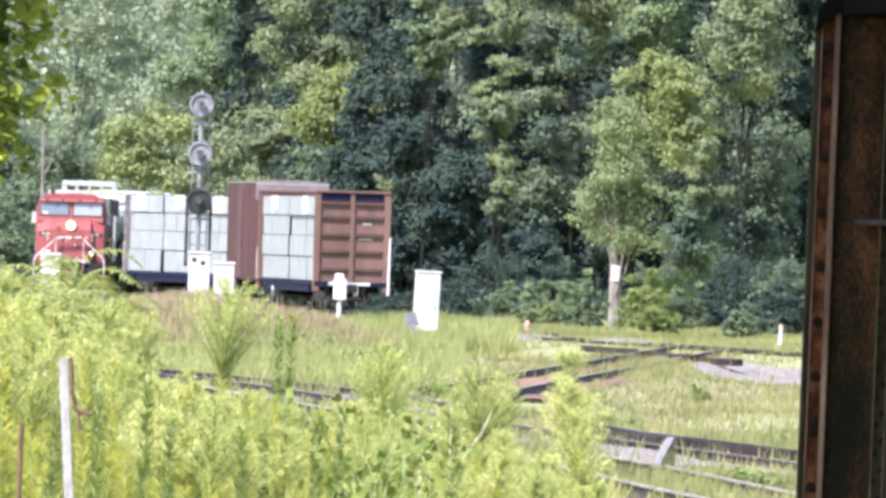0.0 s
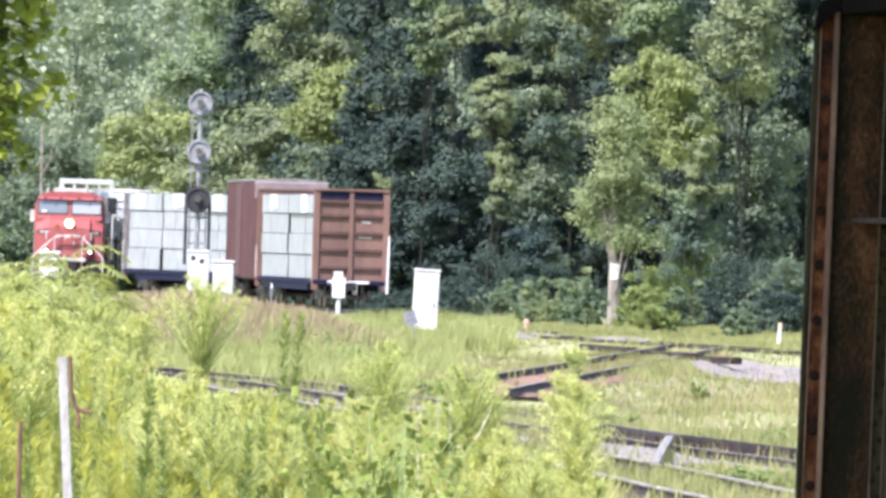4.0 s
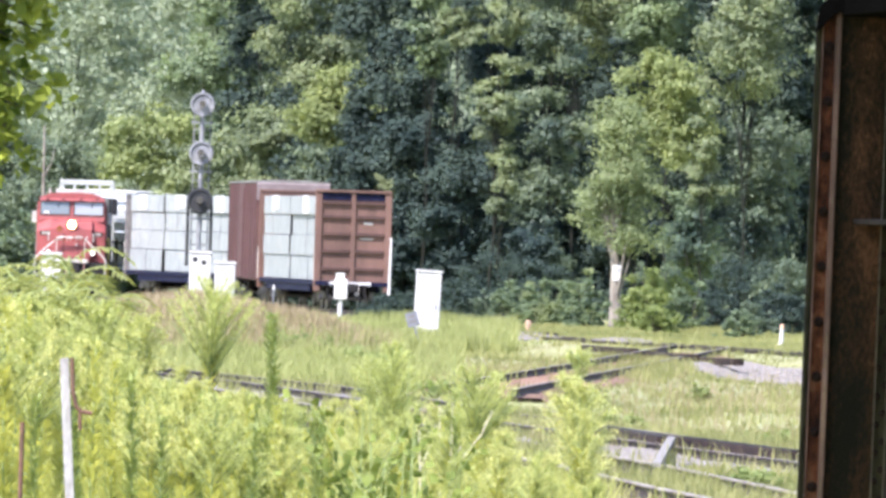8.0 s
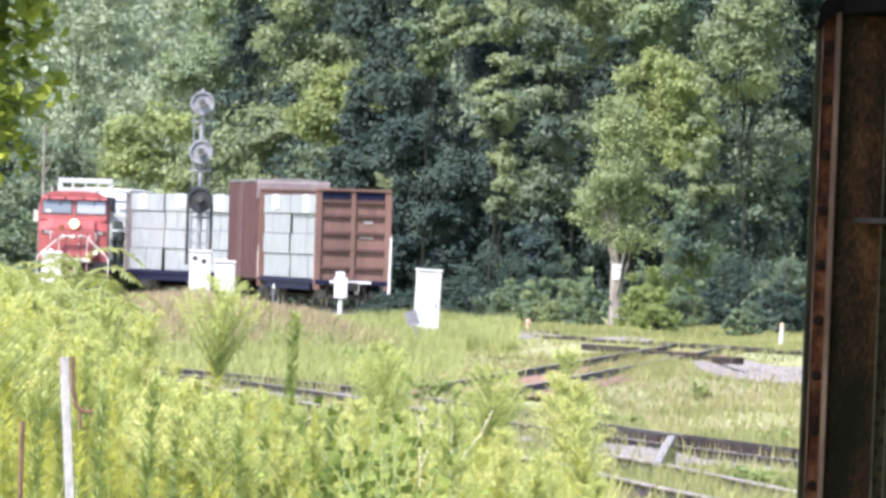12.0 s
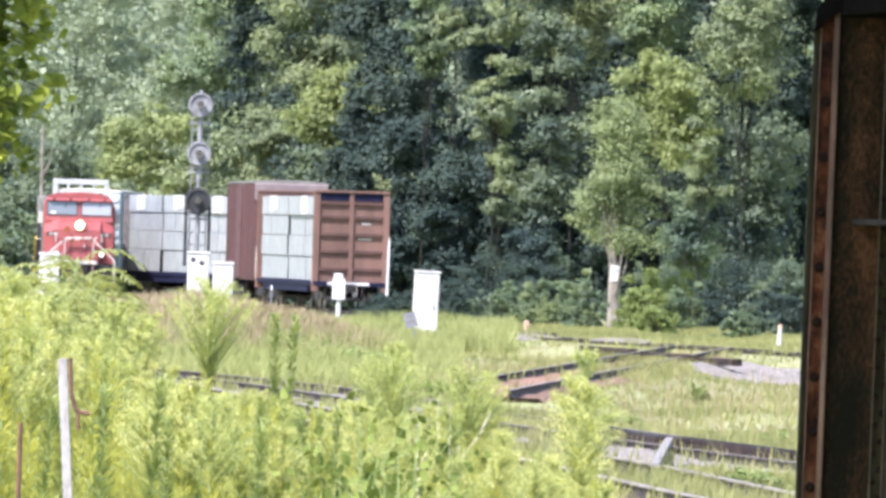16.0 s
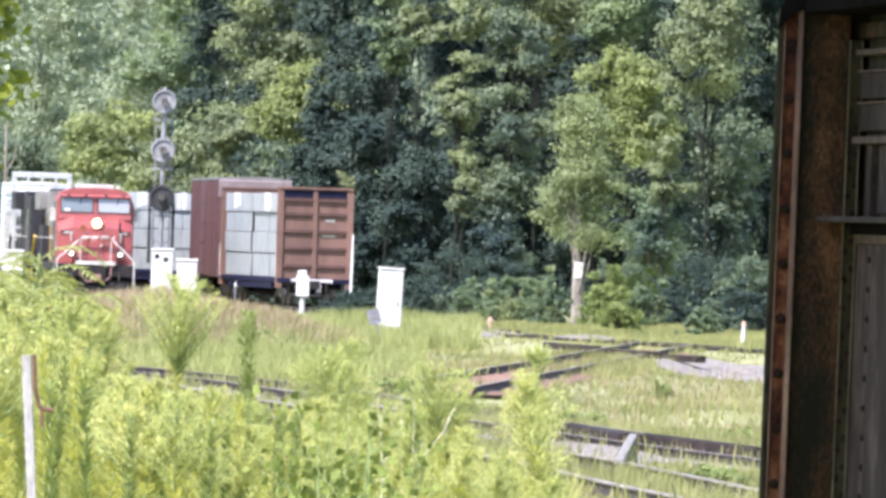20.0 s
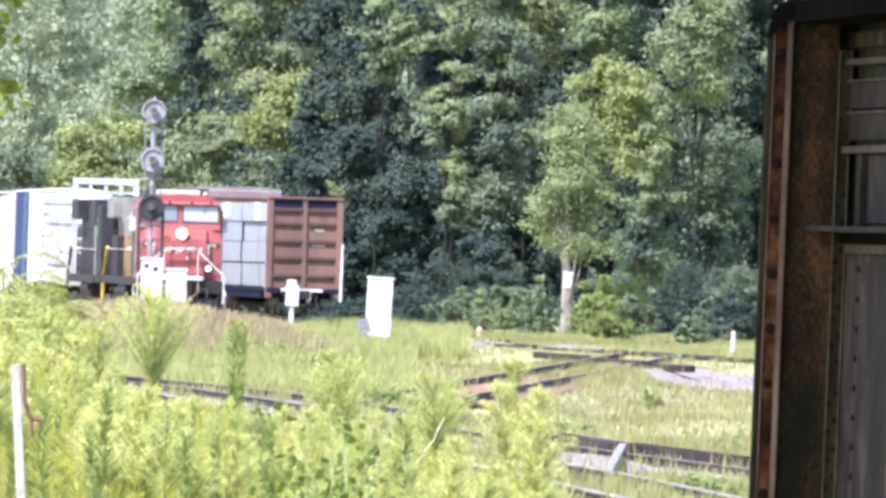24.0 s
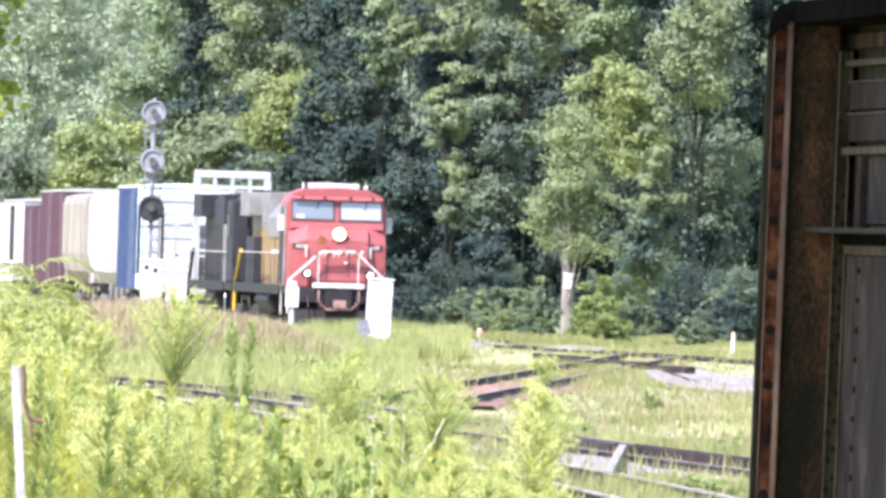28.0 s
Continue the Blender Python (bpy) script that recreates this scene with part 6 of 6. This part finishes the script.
        if top < gz(x80 * y / 80, y) + 0.5:
            continue
        r = rng.random()
        p = rng.choice(gold) if r < 0.62 else rng.choice(spire) if r < 0.98 else rng.choice(broad)
        place_weed(p, x80 * y / 80, y, top, 1.7, rng, i < 60)
    for p in gold + spire + broad + grand + sumac:   # the patterns join the patch, low at its far side
        x = rng.uniform(-3.6, 0.2)
        y = rng.uniform(100, 112)
        p.matrix_basis = Matrix.Translation((x, y, gz(x, y)))
        p.scale = (0.62, 0.62, 0.62)


build_weeds()


def dead_stalks():
    """Thin bleached stalks left from last year."""
    for pts in (((0.098, 70, 1.36), (0.061, 70, 1.79), (0.145, 70, 1.90), (0.229, 70, 2.01), (0.251, 70, 2.08)),
                ((0.029, 71, 1.33), (0.019, 71, 1.84), (0.002, 71, 2.18)),
                ((0.088, 69, 1.38), (0.071, 69, 1.84), (0.069, 69, 2.17)),
                ((0.137, 72, 1.31), (0.105, 72, 1.76), (0.080, 72, 1.99)),
                ((-0.063, 71, 1.33), (-0.087, 71, 1.80), (-0.104, 71, 2.07))):
        x, y, _ = pts[0]
        z = gz(x, y)
        e = thing("dead_stalk", Matrix.Translation((x, y, z)), "thin bleached dead stalk among the weeds", "weed", "dead stalks")
        line = [(0, 0, -0.05)] + [(p[0] - x, 0, p[2] - z) for p in pts[1:]]
        part("stalk", pipe(line, [0.004] + [0.0032] * (len(line) - 2) + [0.002], 5), M_DRY, e)
        part("side_twig", pipe([line[-2], (line[-2][0] + 0.05, 0.02, line[-2][2] + 0.12)], 0.0025, 4), M_DRY, e)
    for x, y, top in ((0.082, 78, 2.37), (-0.185, 80, 2.31)):
        z = gz(x, y)
        e = thing("dead_stalk", Matrix.Translation((x, y, z)), "thin upright green stalk among the weeds", "weed", "dead stalks")
        part("stalk", pipe([(0, 0, -0.05), (0.015, 0, (top - z) * 0.5), (0, 0, top - z)], 0.0025, 5), M_STEM, e)


dead_stalks()


def leaning_post():
    z = gz(-1.7, 60)
    e = thing("fence_post", Matrix.Translation((-1.538, 60, z)) @ pose(0, 0, 0, 0, -4.0, 0), "slim white flaking post with a rusty iron bracket", "post")
    h = 2.433 - z
    part("post", box(-0.02, 0.02, -0.026, 0.026, -0.3, h, 0.005), M_POST, e)
    part("bracket", pipe([(0.036, -0.034, h), (0.034, -0.04, h - 0.15), (0.047, -0.04, h - 0.22), (0.067, -0.04, h - 0.24), (0.115, -0.04, h - 0.25)], 0.010), M_IRON, e, "rusty bent iron strap")
    part("hook", pipe([(0.06, -0.04, h - 0.24), (0.06, -0.04, h - 0.32)], 0.008), M_IRON, e)
    z = gz(-1.8, 59)
    f = thing("iron_rod", Matrix.Translation((-1.808, 59, z)), "thin dark rusty iron rod among the weeds", "rod")
    part("rod", rod((0, 0, -0.2), (0, 0, 2.153 - z), 0.0105, seg=8), M_IRON, f)


leaning_post()


def overhanging_tree():
    """A near tree beside the view; its leafy twigs hang into it. Its unseen high crown is added to shade the old car.
    """
    rng = np.random.default_rng(77)
    x0, y0 = -4.3, 46.0
    z = gz(x0, y0)
    e = thing("overhanging_tree", Matrix.Translation((x0, y0, z)), "near tree with leafy drooping twigs in sunlight", "tree")
    part("trunk", pipe([(0, 0, -0.2), (0.1, 0, 3.0), (0.7, -0.5, 6.0), (1.9, -3.0, 8.0), (2.1, -9.0, 8.1)], (0.2, 0.16, 0.11, 0.07, 0.03), 12), M_BARK_DARK, e, smooth=True)
    cs = []
    for i in range(54):
        z0 = 3.0 - z + (rng.uniform(0.42, 1.3) if i % 3 else rng.uniform(0.14, 0.42))
        reach = (2.95 if z0 > 3.42 - z else 2.85) + rng.uniform(-0.25, 0.0)
        p0, p1 = Vector((0.15, 0, z0 + 0.5)), Vector((reach, rng.uniform(-0.7, 0.7), z0 + rng.uniform(-0.05, 0.1)))
        mid = (p0 + p1) / 2 + Vector((0, 0, 0.35))
        part("limb", pipe([p0, mid, p1], (0.02, 0.01, 0.003), 5), M_BARK_DARK, e)
        for u in np.linspace(0.0, 1.0, 18):
            node = np.array(mid.lerp(p1, float(u))) + rng.normal(0, 0.05, 3)
            for _ in range(13):
                cs.append(node + rng.normal(0, 0.032, 3))
    low = np.array(cs)
    low = low[(low[:, 2] + z) > 3.14]
    n = 15000
    d = unit(rng.normal(0, 1, (n, 3)))
    # Row of leaf clumps above the view, added to shade the old car.
    blob = np.array([(2.6 + 0.3 * math.sin(2.1 * k), 1.0 - 1.15 * k, 8.0 + 0.4 * math.cos(1.7 * k)) for k in range(13)])
    w = rng.integers(0, len(blob), n)
    high = blob[w] + d * (1.35 * rng.uniform(0.3, 1.05, n) ** 0.7)[:, None]
    v, f = leaf_arrays(rng, np.concatenate([low, high]), np.tile([0, -0.4, 0.7], (len(low) + n, 1)), np.concatenate([np.full(len(low), 0.04), np.full(n, 0.15)]), 1.5, 0.3)
    raw("crown", v, f, L_NEAR, e)


overhanging_tree()


# ---- old steel car close by ----
def old_car():
    """The near side of an old railway car seen along its length, to the riveted corner post at its far end."""
    e = thing("old_railway_car", pose(1.262, 48.0, 0.0, 0, 0.55, 0), "old rusty riveted steel railway car side with corner post", "railway car")
    Z0, Z1 = 0.9, 3.9
    ALONG = Vector((1, -11, 0)).normalized()
    OUT = Vector((-11, -1, 0)).normalized()
    SIDE = Matrix(((ALONG.x, OUT.x, 0, 0.300), (ALONG.y, OUT.y, 0, 0.03), (0, 0, 1, 0), (0, 0, 0, 1)))

    def on_side(name, mat, a0, a1, b0, b1, z0, z1, label="", bevel=0.004, parent=e):
        """A bar or sheet on the long side: a along it towards the eye, b outwards."""
        bm = box(a0, a1, b0, b1, z0, z1, bevel)
        bmesh.ops.transform(bm, matrix=SIDE, verts=bm.verts)
        bmesh.ops.recalc_face_normals(bm, faces=bm.faces)
        return part(name, bm, mat, parent, label)

    part("corner_post", box(0.0855, 0.2515, 0.0, 0.05, Z0, Z1 - 0.02, 0.003), M_RUST_DARK, e, "dark rust-streaked post plate")
    part("outer_flange", box(0.0235, 0.067, 0.012, 0.05, Z0, Z1 - 0.04, 0.003), M_RUST, e, "orange rusty riveted flange")
    part("outer_edge", box(-0.004, 0.018, -0.006, 0.06, Z0, Z1 - 0.06, 0.008), M_MOSS_SHADE, e)
    part("outer_lip", box(0.0185, 0.023, -0.004, 0.05, Z0, Z1 - 0.05, 0.001), M_EDGE, e)
    part("flange_edge", box(0.0675, 0.075, -0.03, 0.05, Z0, Z1 - 0.03, 0.002), M_EDGE, e, "pale worn flange edge")
    part("flange_edge", box(0.078, 0.085, -0.026, 0.05, Z0, Z1 - 0.03, 0.002), M_EDGE, e, "pale worn flange edge")
    part("inner_flange", box(0.256, 0.294, -0.012, 0.05, Z0, Z1 - 0.15, 0.003), M_MOSS_SHADE, e, "algae-stained inner flange")
    for x0 in (0.252, 0.2945):
        part("inner_lip", box(x0, x0 + 0.005, -0.022, 0.05, Z0, Z1 - 0.15, 0.001), M_LIP, e)
    L = 13.0
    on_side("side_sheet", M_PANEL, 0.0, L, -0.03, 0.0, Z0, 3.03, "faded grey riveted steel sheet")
    # Dark sheet: the shade in the gaps between slats is put into its colour.
    on_side("upper_side", M_MOSS_SHADE, 0.0, L, -0.05, -0.02, 3.05, Z1 - 0.03)
    on_side("roof_edge", M_STRAP_SHADOW, -0.3, L, -0.1, 0.22, Z1 - 0.06, Z1 + 0.02, "dark overhanging roof edge")
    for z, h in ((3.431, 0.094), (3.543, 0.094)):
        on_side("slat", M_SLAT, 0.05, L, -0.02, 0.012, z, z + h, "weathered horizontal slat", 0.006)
        on_side("slat_edge", M_LEDGE, 0.05, L, 0.004, 0.022, z + h, z + h + 0.008, "pale worn slat edge", 0.002)
    on_side("batten", M_LEDGE, 0.02, L, -0.02, 0.03, 3.697, 3.718, "pale brown batten under the roof", 0.004)
    on_side("top_board", M_RUST_DARK, 0.02, L, -0.02, 0.016, 3.758, 3.812, "", 0.005)
    on_side("window_rail", M_LEDGE, 0.05, L, -0.02, 0.034, 3.384, 3.41, "pale brown window rail", 0.006)
    for k in range(5):
        a = 0.4 + k * 2.5
        w = on_side("window_panel", M_PANEL, a + 0.12, a + 2.3, -0.02, -0.006, 3.14, 3.38, "grey framed upper panel")
        on_side("frame_upright", M_SLAT, a, a + 0.12, -0.02, 0.02, 3.13, 3.38, "", 0.005, w)
    on_side("drip_ledge", M_SLAT, -0.4, L, -0.02, 0.15, 3.105, 3.125, "thin projecting drip ledge")
    # Black strip stands for the shadow under the drip ledge.
    on_side("ledge_shadow", M_STRAP_SHADOW, 0.0, L, -0.02, 0.03, 3.067, 3.105)
    on_side("sheet_cap", M_LEDGE, 0.0, L, -0.02, 0.012, 3.032, 3.065, "brown strip along the top of the sheet")
    part("gusset", sideways([(-0.006, Z1 - 0.12), (0.02, Z1 - 0.1), (0.05, Z1 - 0.06), (0.12, Z1 - 0.035), (0.4, Z1 - 0.02), (0.4, Z1 + 0.04), (0.07, Z1 + 0.022), (0.03, Z1 + 0.002), (0.006, Z1 - 0.035)], -0.06, 0.06), M_STRAP_SHADOW, e, "dark riveted top corner plate")

    def dome(r):
        bm = bmesh.new()
        bmesh.ops.create_uvsphere(bm, u_segments=10, v_segments=6, radius=r)
        return bm

    big, small = part("rivet", dome(0.019), M_RIVET, e), part("rivet", dome(0.0125), M_RIVET, e)

    def more(src, p):
        o = src.copy()
        scene.collection.objects.link(o)
        o.location = p

    big.location = (0.047, 0.012, Z0 + 0.1)
    small.location = (0.262, -0.012, Z0 + 0.1)
    for i in range(1, 15):
        more(big, (0.047, 0.012, Z0 + 0.1 + 0.195 * i))
    for i in range(1, 26):
        more(small, (0.262, -0.012, Z0 + 0.1 + 0.1 * i))
        more(small, (0.286, -0.012, Z0 + 0.14 + 0.1 * i))
    for a in (0.45, 1.55, 1.75, 2.9):
        for i in range(20):
            more(small, SIDE @ Vector((a, 0.0, Z0 + 0.1 + 0.104 * i)))
    on_side("floor_sill", M_RUST_DARK, -0.3, L, -0.1, 0.02, 0.7, Z0)
    part("far_end_wall", box(0.1, 3.2, 0.06, 0.1, Z0, Z1 - 0.03), M_RUST_DARK, e)
    roof = box(0, L, -3.0, -0.1, Z1 - 0.02, Z1 + 0.04)
    bmesh.ops.transform(roof, matrix=SIDE, verts=roof.verts)
    part("roof", roof, M_RUST_DARK, e)
    on_side("far_side_wall", M_RUST_DARK, 0.0, L, -3.0, -2.95, Z0, Z1 - 0.03)
    for a in (1.6, 3.4, 9.6, 11.4):
        for b in (-0.5, -2.4):
            p, q = SIDE @ Vector((a, b - 0.06, 0.42)), SIDE @ Vector((a, b + 0.06, 0.42))
            part("wheel", rod(p, q, 0.42, seg=24), M_STEEL, e)


old_car()


# ---- what moves ----
# seconds and the lead locomotive's nose along the line
RUN = [(0, 268.5), (2, 267.3), (4, 265.8), (6, 264.2), (8, 262.3), (10, 260.0), (12, 257.4), (14, 255.0), (15, 253.3), (15.5, 251.8), (16, 249.4), (16.5, 246.0), (17, 241.8), (17.5, 237.3), (18, 232.2),
       (18.5, 226.2), (19, 219.8), (19.5, 213.7), (20, 207.6), (20.5, 201.6), (21, 195.5), (21.5, 188.8), (22, 181.3), (22.5, 173.3), (23, 165.2), (23.5, 157.6), (24, 150.9), (24.5, 143.2), (25, 134.0),
       (25.5, 124.3), (26, 114.9), (26.5, 106.1), (27, 97.4), (27.5, 88.9), (28, 80.5)]


def motions():
    times = [i * 0.5 for i in range(57)]
    for ob, behind, length in TRAIN:
        rows = []
        for t in times:
            s = float(np.interp(t, [r[0] for r in RUN], [r[1] for r in RUN])) + behind
            a, b = on_way(s + 3.2), on_way(s + length - 3.2)
            d = (a - b).normalized()
            p = a + d * 3.2
            rows.append((t, upright_pose(p.x, p.y, d.x / -d.y)))
        walk(ob, rows)
    for ob, m, phase, rate, h in SWAYING:
        rows = []
        for i in range(0, 57):
            t = i * 0.5
            a = 2.2 * math.sin(1.1 * rate * t + phase) + 1.4 * math.sin(2.3 * rate * t + 2 * phase) + 1.5 * math.sin(0.45 * t + 0.3 * phase)
            rows.append((t, Matrix.Translation(m.translation) @ pose(0, 0, 0, 0.5 * a, a, 0) @ m.to_3x3().to_4x4()))
        walk(ob, rows)


motions()
